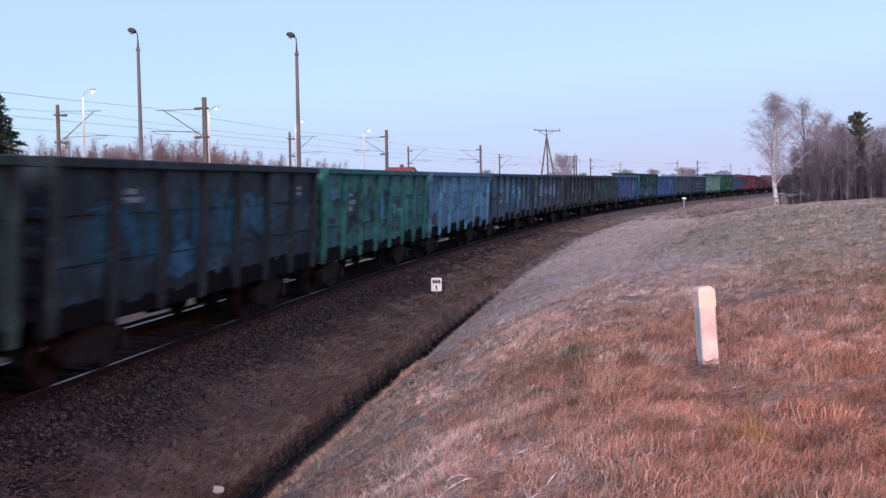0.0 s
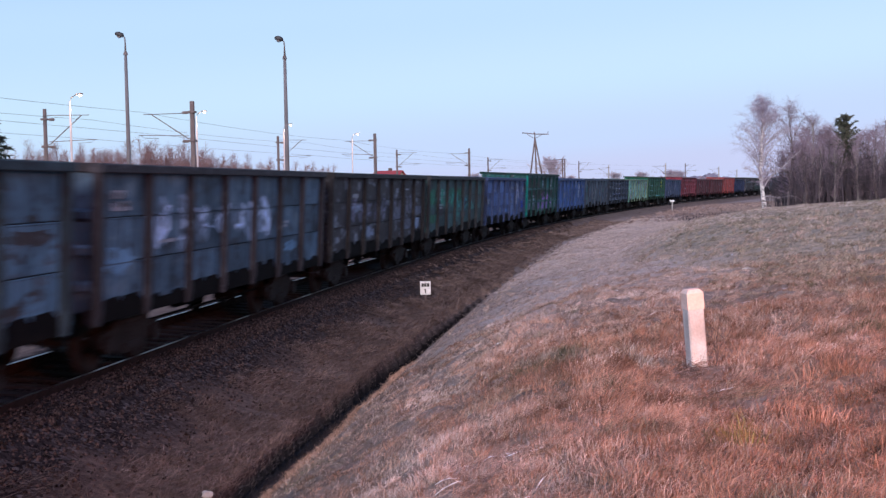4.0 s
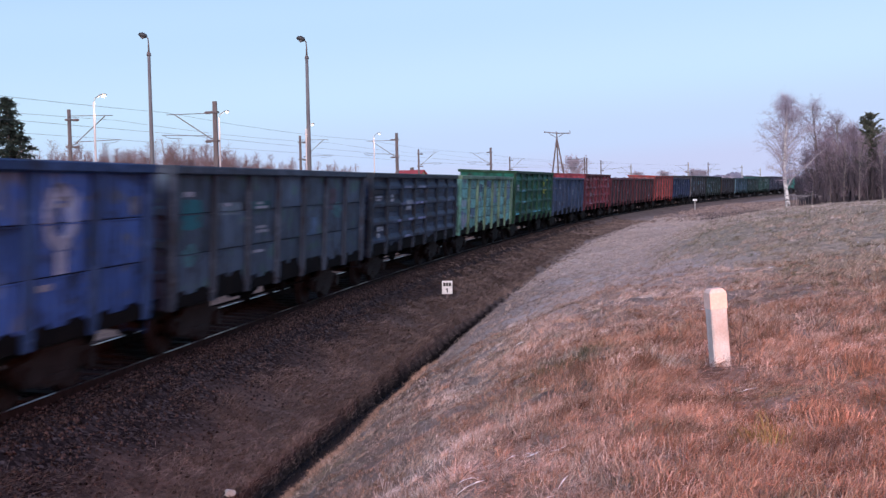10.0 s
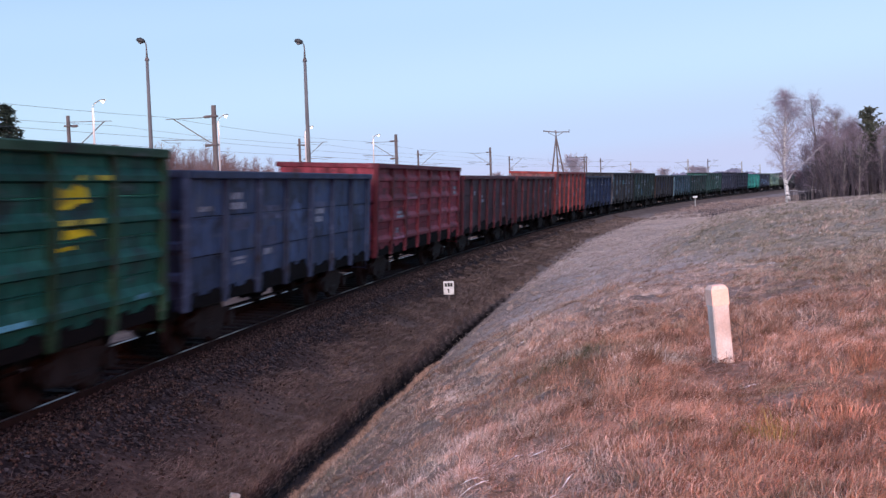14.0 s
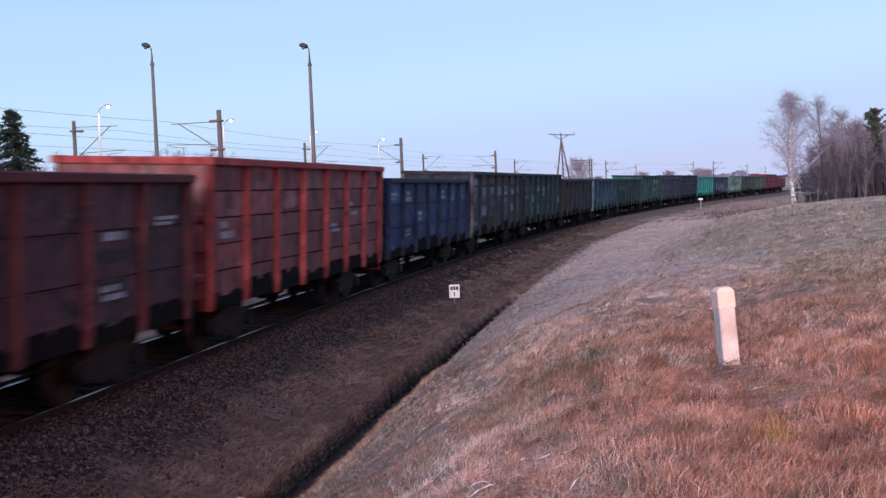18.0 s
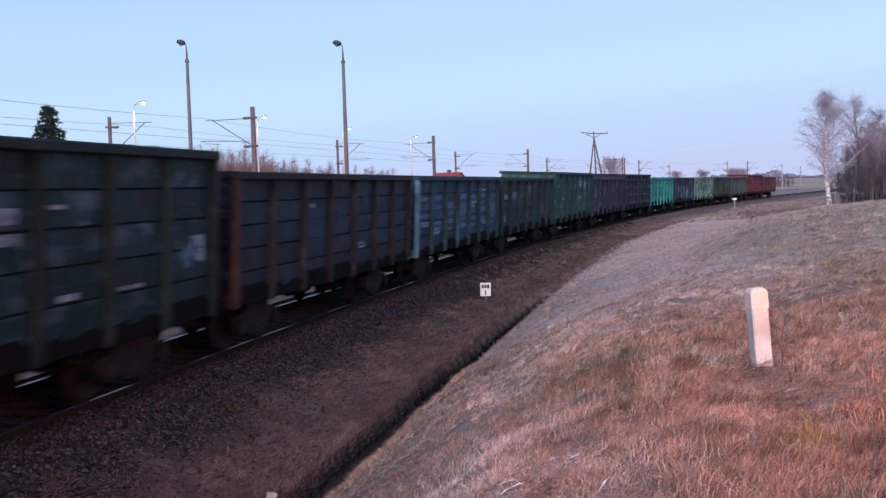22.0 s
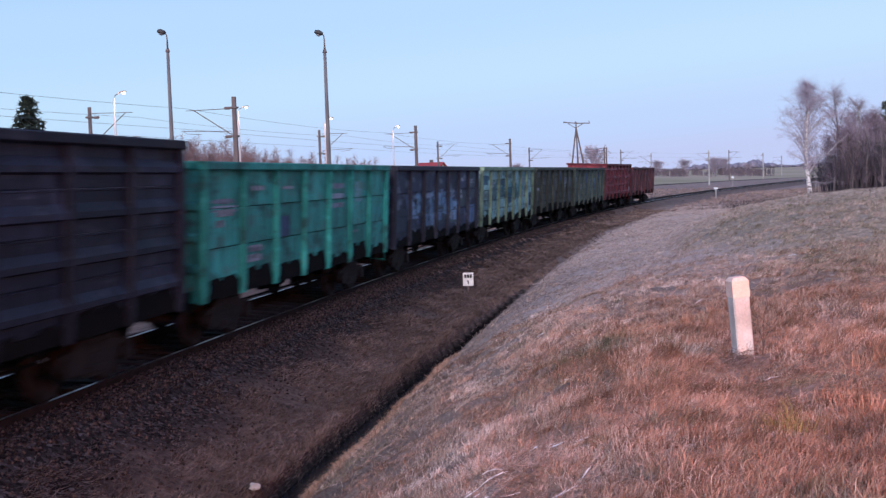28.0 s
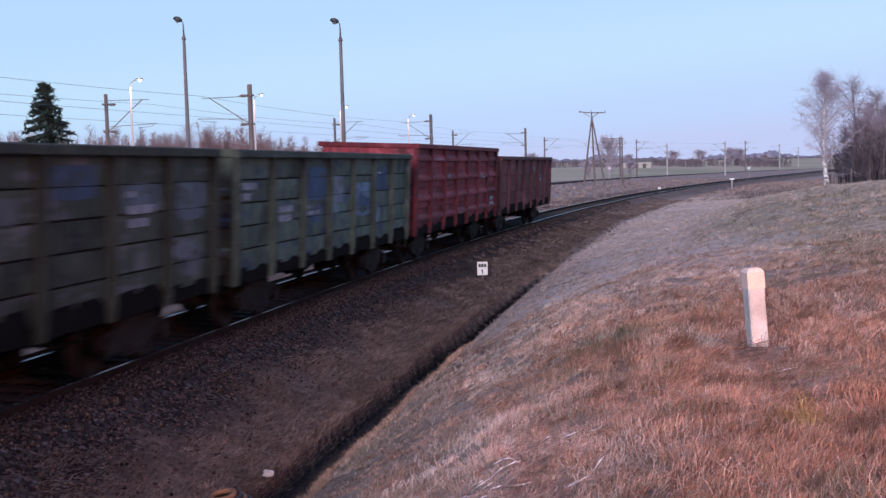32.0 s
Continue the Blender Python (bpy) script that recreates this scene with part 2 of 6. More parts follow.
def ground_material():
    m = bpy.data.materials.new("ground")
    m.use_nodes = True
    n, l = m.node_tree.nodes, m.node_tree.links
    b = n["Principled BSDF"]
    b.inputs["Roughness"].default_value = 0.95
    b.inputs["Specular IOR Level"].default_value = 0.0
    co = n.new("ShaderNodeTexCoord")

    def noise_at(scale, detail=5):
        t = n.new("ShaderNodeTexNoise")
        t.inputs["Scale"].default_value, t.inputs["Detail"].default_value = scale, detail
        l.new(co.outputs["Object"], t.inputs["Vector"])
        return t.outputs["Fac"]

    def ramp(fac, *stops):
        r = n.new("ShaderNodeValToRGB")
        while len(r.color_ramp.elements) < len(stops):
            r.color_ramp.elements.new(0.5)
        for e, (p, c) in zip(r.color_ramp.elements, stops):
            e.position, e.color = p, (*c, 1)
        l.new(fac, r.inputs[0])
        return r.outputs[0]

    def blend(fac, a, c):
        x = n.new("ShaderNodeMix")
        x.data_type = "RGBA"
        l.new(fac, x.inputs["Factor"])
        l.new(a, x.inputs["A"])
        l.new(c, x.inputs["B"])
        return x.outputs["Result"]

    def attribute(name):
        a = n.new("ShaderNodeAttribute")
        a.attribute_name = name
        return a.outputs["Fac"]

    straw = ramp(noise_at(0.35), (0.3, (0.45, 0.345, 0.295)), (0.5, (0.58, 0.455, 0.395)), (0.7, (0.38, 0.305, 0.24)))
    straw_fine = ramp(noise_at(17), (0.36, (0.19, 0.145, 0.125)), (0.62, (0.62, 0.50, 0.45)))
    half = n.new("ShaderNodeValue")
    half.outputs[0].default_value = 0.5
    grass = blend(half.outputs[0], straw, straw_fine)
    soil = ramp(noise_at(9), (0.3, (0.030, 0.020, 0.017)), (0.7, (0.125, 0.083, 0.071)))
    moss = ramp(noise_at(7), (0.3, (0.17, 0.135, 0.10)), (0.5, (0.33, 0.265, 0.20)), (0.7, (0.48, 0.38, 0.31)))
    scrub = ramp(noise_at(0.9), (0.3, (0.23, 0.165, 0.145)), (0.7, (0.40, 0.295, 0.255)))
    gravel_v = n.new("ShaderNodeTexVoronoi")
    gravel_v.inputs["Scale"].default_value = 16
    l.new(co.outputs["Object"], gravel_v.inputs["Vector"])
    sep = n.new("ShaderNodeSeparateColor")
    l.new(gravel_v.outputs["Color"], sep.inputs[0])
    gravel = ramp(sep.outputs[0], (0.0, (0.014, 0.011, 0.0115)), (0.6, (0.042, 0.033, 0.033)), (0.9, (0.075, 0.06, 0.06)), (1.0, (0.12, 0.10, 0.10)))
    field = ramp(noise_at(0.02), (0.3, (0.33, 0.285, 0.19)), (0.5, (0.42, 0.335, 0.245)), (0.7, (0.48, 0.36, 0.28)))
    bald = ramp(noise_at(25), (0.3, (0.05, 0.036, 0.03)), (0.7, (0.16, 0.12, 0.095)))
    out = blend(attribute("moss"), grass, moss)
    out = blend(attribute("bald"), out, bald)
    out = blend(attribute("scrub"), out, scrub)
    out = blend(attribute("soil"), out, soil)
    out = blend(attribute("gravel"), out, gravel)
    # ditch band near-black: shadow under the overhanging grass put into the mud colour
    shaded_mud = ramp(noise_at(6), (0.3, (0.006, 0.005, 0.005)), (0.7, (0.016, 0.012, 0.011)))
    out = blend(attribute("shaded_mud"), out, shaded_mud)
    out = blend(attribute("field"), out, field)
    l.new(out, b.inputs["Base Color"])
    bp = n.new("ShaderNodeBump")
    bp.inputs["Strength"].default_value, bp.inputs["Distance"].default_value = 0.7, 0.05
    l.new(noise_at(22), bp.inputs["Height"])
    l.new(bp.outputs[0], b.inputs["Normal"])
    return m


M_GROUND = ground_material()
M_RAIL = material("worn_rail_steel", (0.42, 0.41, 0.42), 0.3, 1.0, (0.4, 0.4, 0.42), 2, bump=0.03)
M_RAIL_SIDE = material("rusty_rail", (0.032, 0.020, 0.017), 0.9, 0.0, (0.018, 0.012, 0.011), 6, sheen=0.1)
M_SLEEPER = material("concrete_sleeper", (0.045, 0.037, 0.036), 0.9, second=(0.027, 0.022, 0.021), per_object=0.25, sheen=0.1)
M_STONE = material("ballast_stone", (0.080, 0.050, 0.043), 0.85, second=(0.015, 0.010, 0.0092), scale=20, mix=0.3, island=0.75, sheen=0.1)
# soot taken down to near-black: the shade under the wagons is in this colour
M_IRON = material("sooty_shaded_iron", (0.006, 0.006, 0.0065), 0.9, 0.0, (0.011, 0.009, 0.0085), 5, sheen=0.05)
M_BOGIE = material("dusty_bogie_steel", (0.030, 0.025, 0.024), 0.85, 0.0, (0.016, 0.013, 0.012), 4, sheen=0.15)
M_CONCRETE = material("weathered_concrete", (0.42, 0.40, 0.38), 0.9, second=(0.30, 0.28, 0.27), scale=1.5)
M_MAST = material("dark_mast_concrete", (0.17, 0.125, 0.12), 0.85, second=(0.11, 0.09, 0.09), scale=2)
M_LAMP_MAST = material("grey_mast", (0.17, 0.15, 0.155), 0.8, second=(0.12, 0.105, 0.11), scale=1)
M_WHITE_MAST = material("pale_spun_concrete", (0.60, 0.50, 0.49), 0.8, second=(0.50, 0.41, 0.40), scale=1)
M_WIRE = material("dull_wire", (0.10, 0.10, 0.12), 0.6, 0.5, bump=0)
M_WATER = material("ditch_water", (0.008, 0.010, 0.014), 0.12, second=(0.012, 0.014, 0.016), scale=1.2, bump=0.04)
M_BULB = glowing("sodium_bulb", (1.0, 0.66, 0.46), 5.0)


# ---- ground ----
def build_ground():
    a_in = np.radians(np.arange(-36, 38.01, 0.3))
    a_out = np.radians(np.arange(42, 324.1, 4))
    ang = np.concatenate([a_in, a_out])
    rad = np.concatenate([[0.0], np.geomspace(0.6, 4200, 520)])
    r, a = np.meshgrid(rad, ang, indexing="ij")
    x, y = r * np.sin(a), r * np.cos(a)
    z = height(x, y)
    nr, na = r.shape
    i, j = np.meshgrid(np.arange(nr - 1), np.arange(na), indexing="ij")
    k = (j + 1) % na
    quads = np.stack([i * na + j, (i + 1) * na + j, (i + 1) * na + k, i * na + k], -1).reshape(-1, 4)
    me = array_mesh("ground", np.stack([x, y, z], -1).reshape(-1, 3), quads[:, ::-1], M_GROUND)
    s, d = track_sd(x, y)
    wob = 0.35 * lumps(x, y, 1.1) + 0.25 * lumps(x, y, 3.7)
    u = main_line(y) - x
    gravel = ease((np.where(d > 0, 3.1, 2.55) + .9 * wob - np.abs(d)) / 0.8)
    gravel = np.maximum(gravel, np.where(d < -9, ease((4.5 + wob - np.abs(u)) / 1.5), 0))
    gravel = gravel * (1 - .8 * ease((s - 34) / 40) * (d > -9))
    edge = np.interp(s, [-30, 4, 25, 45, 75, 120], [5.1, 5.0, 4.95, 4.9, 5.0, 5.1])
    soil = ease((edge + wob * 0.25 - d) / 0.35 + 0.5) * (d > 0) * (0.9 + 0.1 * np.clip(wob, -1, 1)) * (.55 + .45 * ease((40 - s) / 35))
    # lower bank's ground browned, and darkened in colour for its weaker light
    soil = np.maximum(soil, (0.32 + .25 * np.clip(wob, -1, 1)) * ease((8.0 - d) / 2.6) * ease((14 - s) / 10) * (d > 4.9))
    soil = np.maximum(soil, 0.6 * ease((-d - 1) / 2) * ease((11 + 3 * wob + d) / 3))
    field = ease((u - 14 + 2 * wob) / 6) * (d < -10)
    field = np.maximum(field, ease((np.hypot(x, y) - 350) / 60))
    moss = ease((d - 9.2 - 0.08 * np.clip(-s, 0, 30) + wob) / 2.5) * ease((s + 22) / 12) * 0.9
    scrub = np.maximum((d < -2.3) * 1.0, ease((s - 78 + 4 * wob) / 18) * ease((16 - d) / 8))
    scrub = np.maximum(scrub, ease((3.4 - np.abs(d)) / .5))
    bald = np.maximum(bald_spots(x, y) * 0.85, .62) * (d > 4) * ease((22 - np.hypot(x, y)) / 9)
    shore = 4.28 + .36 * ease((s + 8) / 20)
    # where that painted shadow runs along the ditch
    shaded_mud = ease((d - shore - .12 * wob) / .15) * ease((5.02 - .1 * ease((s + 8) / 20) + .08 * wob - d) / .14) * ease((20 - s) / 16)
    for name, arr in (("shaded_mud", shaded_mud), ("bald", bald), ("moss", moss), ("scrub", scrub), ("gravel", gravel), ("soil", soil), ("field", field)):
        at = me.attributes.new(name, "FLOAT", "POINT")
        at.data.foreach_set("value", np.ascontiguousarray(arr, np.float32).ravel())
    me.polygons.foreach_set("use_smooth", [True] * len(me.polygons))
    return tagged(new("ground", me), "dry winter grass bank, ditch and fields along the railway", "ground", kind="structure")


build_ground()


def strip(s0, s1, step, d0, d1, z):
    g = Geo()
    ss = np.arange(s0, s1 + step / 2, step)
    v, f = [], []
    for k, s in enumerate(ss):
        for d in (d0, d1):
            x, y, _ = on_track(s, d)
            v.append((float(x), float(y), z))
        if k:
            f.append((2 * k - 2, 2 * k - 1, 2 * k + 1, 2 * k))
    return g.add(v, f)


tagged(part("water", strip(-60, 3, 1, 4.3, 5.05, -1.17), M_WATER), "dark still water in the narrow ditch", "water", kind="structure")


# ---- track ----
def swept(outline, s0, s1, step, off, lift):
    """A rail section swept along the course; outline in (across, up)."""
    v, f, n = [], [], len(outline)
    ss = np.arange(s0, s1 + step / 2, step)
    for k, s in enumerate(ss):
        for u, w in outline:
            d = off + u
            x, y, h = on_track(s, d)
            v.append((float(x), float(y), w + lift - d * CANT))
        if k:
            f += [((k - 1) * n + i, (k - 1) * n + (i + 1) % n, k * n + (i + 1) % n, k * n + i) for i in range(n)]
    return Geo().add(v, f)


def build_track():
    t = thing("railway_track", "single canted railway track with shiny worn rails on gravel", "railway track", kind="structure")
    head = [(-.026, -.004), (.026, -.004), (.02, 0), (-.02, 0)]
    foot = [(-.075, -.18), (.075, -.18), (.075, -.165), (.012, -.14), (.012, -.045), (.036, -.038), (.036, -.008), (.033, -.004), (-.033, -.004), (-.036, -.008), (-.036, -.038), (-.012, -.045), (-.012, -.14), (-.075, -.165)]
    for off in (-.795, .795):
        r = part("rail", swept(head, -540, 520, 2, off, 0), M_RAIL, t, "worn steel running rail with bright head")
        part("rail_web", swept(foot, -540, 520, 2, off, 0), M_RAIL_SIDE, r)
    g = Geo().box(-1.35, 1.35, -.13, .13, -.16, 0, 0.03)
    me = g.mesh("sleeper", M_SLEEPER)
    for i in range(300):
        s = -42 + i * 0.61
        x, y, h = on_track(s)
        o = part("sleeper", me, None, t)
        o.matrix_basis = Matrix.Translation((float(x), float(y), -.17)) @ pose(0, 0, 0, 0, math.degrees(CANT), -math.degrees(float(h)))
    return t


build_track()

# ---- wagons ----
RATE = [(0, 471.68), (3, 431.18), (6, 390.88), (9, 349.94), (13, 294.79), (17, 239.95), (20, 198.55), (22.5, 163.11), (25, 128.2), (28, 86.05), (32, 31.14)]  # seconds, place of the train's end
PITCH, BODY = 13.92, 13.06
TOP = {"low": 3.45, "tall": 3.78}


def train_end(t):
    ts, ss = [a for a, _ in RATE], [b for _, b in RATE]
    v = [(ss[min(i + 1, len(ss) - 1)] - ss[max(i - 1, 0)]) / (ts[min(i + 1, len(ts) - 1)] - ts[max(i - 1, 0)]) for i in range(len(ts))]
    i = min(max(int(np.searchsorted(ts, t, "right")) - 1, 0), len(ts) - 2)
    h = ts[i + 1] - ts[i]
    u = (t - ts[i]) / h
    return (2 * u ** 3 - 3 * u ** 2 + 1) * ss[i] + (u ** 3 - 2 * u ** 2 + u) * h * v[i] + (3 * u ** 2 - 2 * u ** 3) * ss[i + 1] + (u ** 3 - u ** 2) * h * v[i + 1]


def wagon_pose(k, t):
    s = train_end(t) - k * PITCH - BODY / 2
    x0, y0, _ = on_track(s - 4.3)
    x1, y1, _ = on_track(s + 4.3)
    h = math.atan2(x1 - x0, y1 - y0)
    return Matrix.Translation(((x0 + x1) / 2, (y0 + y1) / 2, 0)) @ pose(0, 0, 0, 0, 0, -math.degrees(h)) @ pose(0, 0, 0, 0, math.degrees(CANT), 0)


HALF = BODY / 2
N_PANEL = 7
POSTS = [-HALF + 0.1 + i * (BODY - 0.2) / N_PANEL for i in range(N_PANEL + 1)]
GAP = (BODY - 0.2) / N_PANEL


ROWS = {"pressed": 4, "plain": 3, "planked": 5, "banded": 3}


def panel_mesh(top, style, row):
    """One sheet of a side panel between two posts, with its pressed bulge or the lip of its seam."""
    n = ROWS[style]
    zs, ze = 1.17, top - 0.12
    z0, z1 = zs + (ze - zs) * row / n, zs + (ze - zs) * (row + 1) / n - (.018 if style == "planked" else .010)
    mid = (z0 + z1) / 2
    out = [(1.43, z0), (1.462, z0), (1.47, z0 + .012)]
    if style == "pressed":
        out += [(1.47, mid - .12), (1.55, mid - .085), (1.55, mid), (1.47, mid + .12)]
    if style == "banded":
        out += [(1.47, z1 - .16), (1.535, z1 - .13), (1.535, z1 - .04)]
    elif style == "planked":
        out += [(1.47, z1 - .014), (1.458, z1 - .004)]
    else:
        out += [(1.47, z1 - .03), (1.486, z1 - .022), (1.486, z1 - .004)]
    out += [(1.462, z1), (1.43, z1)]
    return Geo().prism(out, "y", -GAP / 2 + 0.05, GAP / 2 - 0.05)


def post_mesh(top, wide):
    w = wide
    g = Geo()
    # a pressed hat section that narrows towards its foot
    for z0, z1, e in ((1.1, top - 0.14, 0.0), (0.96, 1.1, 0.02)):
        g.prism([(1.46, -w), (1.53, -w * .9), (1.58 - e, -w * .6), (1.58 - e, w * .6), (1.53, w * .9), (1.46, w)], "z", z0, z1)
    g.box(1.30, 1.47, -w * .7, w * .7, 0.97, 1.2)
    return g


def bogie_meshes():
    frame_out = [(-1.2, .56), (-1.12, .66), (-.72, .70), (-.45, .86), (.45, .86), (.72, .70), (1.12, .66), (1.2, .56), (1.14, .44), (.74, .42), (.5, .30), (.36, .24), (-.36, .24), (-.5, .30), (-.74, .42), (-1.14, .44)]
    fr = Geo().prism(frame_out, "x", .98, 1.10)
    for y in (-.925, .925):
        fr.tube([(1.02, y, .475), (1.18, y, .475)], .15, 12)
    fr.box(1.09, 1.14, -.3, .3, .3, .42, .02).box(1.09, 1.13, -.42, .42, .74, .82, .015)
    sp = Geo()
    for y in (-.16, 0, .16):
        for k in range(6):
            sp.tube([(1.04, y, .44 + k * .045), (1.04, y, .465 + k * .045)], .07 if k % 2 else .055, 8)
    wh = Geo()
    prof = [(.70, .17), (.70, .40), (.69, .475), (.71, .505), (.735, .505), (.75, .478), (.835, .472), (.84, .40), (.79, .36), (.78, .17)]
    for sgn in (-1, 1):
        n, v, f = 24, [], []
        for k in range(n):
            c, s_ = math.cos(6.2832 * k / n), math.sin(6.2832 * k / n)
            v += [(sgn * x, r * c, .475 + r * s_) for x, r in prof]
        m = len(prof)
        for k in range(n):
            q = (k + 1) % n
            f += [(k * m + i, k * m + (i + 1) % m, q * m + (i + 1) % m, q * m + i) for i in range(m)]
        wh.add(v, f)
    wh.tube([(-1.05, 0, .475), (1.05, 0, .475)], .085, 10)
    bo = Geo().box(-1.0, 1.0, -.2, .2, .5, .86, .03).box(-.3, .3, -.25, .25, .84, .95, .02)
    br = Geo()
    for y in (-.42, .42):
        br.box(-.85, .85, y - .05, y + .05, .36, .46, .02)
    return {"side_frame": fr, "spring_set": sp, "wheelset": wh, "bolster": bo, "brake_beam": br}


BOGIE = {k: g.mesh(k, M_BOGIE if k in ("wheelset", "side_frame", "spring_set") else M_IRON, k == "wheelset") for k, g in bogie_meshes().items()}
MESHES = {}


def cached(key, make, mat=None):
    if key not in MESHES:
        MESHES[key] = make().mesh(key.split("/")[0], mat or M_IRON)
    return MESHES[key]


def painted(name, me, mat, parent, m=None, label=""):
    """A part on shared mesh data with a paint of its own."""
    o = part(name, me, None, parent, label)
    o.material_slots[0].link = "OBJECT"
    o.material_slots[0].material = mat
    if m is not None:
        o.matrix_basis = m
    return o


def paint(name, color, dirt=0.5, other=None):
    """Old wagon paint: scuffed coats over one another, soot and rust streaks that run down."""
    m = bpy.data.materials.new(name)
    m.use_nodes = True
    n, l = m.node_tree.nodes, m.node_tree.links
    b = n["Principled BSDF"]
    b.inputs["Roughness"].default_value, b.inputs["Specular IOR Level"].default_value = 0.6, 0.13
    worn = lambda q, k, e: [c * k * max(q) ** e for c in q]
    grey = sum(color) / 3
    color = [max(.004, grey + 1.32 * (c - grey)) for c in color]
    color = worn([c * g for c, g in zip(color, (.98, 1.05, 1.14))], 1.6, .40)
    other = worn(other, 1.12, .3) if other else [c * 1.3 + .01 for c in color]
    soot = [c * 0.3 + r * 0.6 for c, r in zip(color, (0.024, 0.018, 0.019))]
    grime = [c * 0.55 + r * 0.4 for c, r in zip(color, (0.030, 0.028, 0.036))]
    co, info = n.new("ShaderNodeTexCoord"), n.new("ShaderNodeObjectInfo")
    w = n.new("ShaderNodeMath")
    w.operation = "MULTIPLY"
    w.inputs[1].default_value = 60
    l.new(info.outputs["Random"], w.inputs[0])

    def tex(scale, stretch, detail):
        mp, t = n.new("ShaderNodeMapping"), n.new("ShaderNodeTexNoise")
        mp.inputs["Scale"].default_value = stretch
        t.noise_dimensions = "4D"
        t.inputs["Scale"].default_value, t.inputs["Detail"].default_value, t.inputs["Roughness"].default_value = scale, detail, 0.62
        l.new(co.outputs["Object"], mp.inputs[0])
        l.new(mp.outputs[0], t.inputs["Vector"])
        l.new(w.outputs[0], t.inputs["W"])
        return t.outputs["Fac"]

    coats = n.new("ShaderNodeValToRGB")
    stops = [(0.35, soot), (0.41, grime), (0.47, color), (0.56, color), (0.60, other), (0.8, other)] if dirt > .4 else [(0.33, soot), (0.4, color), (0.62, color), (0.68, other)]
    while len(coats.color_ramp.elements) < len(stops):
        coats.color_ramp.elements.new(0.5)
    for e, (p, c) in zip(coats.color_ramp.elements, stops):
        e.position, e.color = p, (*c, 1)
    l.new(tex(1.5, (1, 1, 1.5), 6), coats.inputs[0])
    streak = n.new("ShaderNodeMapRange")
    streak.inputs["From Min"].default_value, streak.inputs["From Max"].default_value = 0.36, 0.58
    streak.inputs["To Min"].default_value, streak.inputs["To Max"].default_value = 1 - 0.9 * dirt, 1.06
    l.new(tex(5, (1, 1.6, 0.22), 5), streak.inputs["Value"])
    fine = tex(26, (1, 1, 1), 4)
    scuff = n.new("ShaderNodeMapRange")
    scuff.inputs["From Min"].default_value, scuff.inputs["From Max"].default_value = 0.58, 0.68
    scuff.inputs["To Max"].default_value = 0.55
    l.new(tex(3.2, (1, .55, 2.6), 5), scuff.inputs["Value"])
    bare = n.new("ShaderNodeMix")
    bare.data_type = "RGBA"
    bare.inputs["B"].default_value = (*[.6 * c + .4 * g for c, g in zip(other, (.15, .15, .17))], 1)
    l.new(scuff.outputs[0], bare.inputs["Factor"])
    l.new(coats.outputs[0], bare.inputs["A"])
    sc = n.new("ShaderNodeVectorMath")
    sc.operation = "SCALE"
    l.new(bare.outputs["Result"], sc.inputs[0])
    sheet = n.new("ShaderNodeMapRange")  # each sheet of the side has faded in its own way
    sheet.inputs["To Min"].default_value, sheet.inputs["To Max"].default_value = 1 - 0.42 * dirt, 1 + 0.36 * dirt
    l.new(info.outputs["Random"], sheet.inputs["Value"])
    tone = n.new("ShaderNodeMath")
    tone.operation = "MULTIPLY"
    l.new(streak.outputs[0], tone.inputs[0])
    l.new(sheet.outputs[0], tone.inputs[1])
    l.new(tone.outputs[0], sc.inputs["Scale"])
    l.new(sc.outputs[0], b.inputs["Base Color"])
    bp = n.new("ShaderNodeBump")
    bp.inputs["Strength"].default_value, bp.inputs["Distance"].default_value = 0.25, 0.015
    l.new(fine, bp.inputs["Height"])
    l.new(bp.outputs[0], b.inputs["Normal"])
    return m


M_MARK = material("faded_white_stencil", (0.30, 0.31, 0.36), 0.8, second=(0.07, 0.075, 0.09), scale=11, mix=0.3, stretch=(1, 1, .4))


BLUE_CHIP, PALE, TEALISH, DARKISH, WHITISH = (.13, .19, .27), (.20, .25, .31), (.10, .26, .25), (.035, .035, .042), (.30, .31, .35)
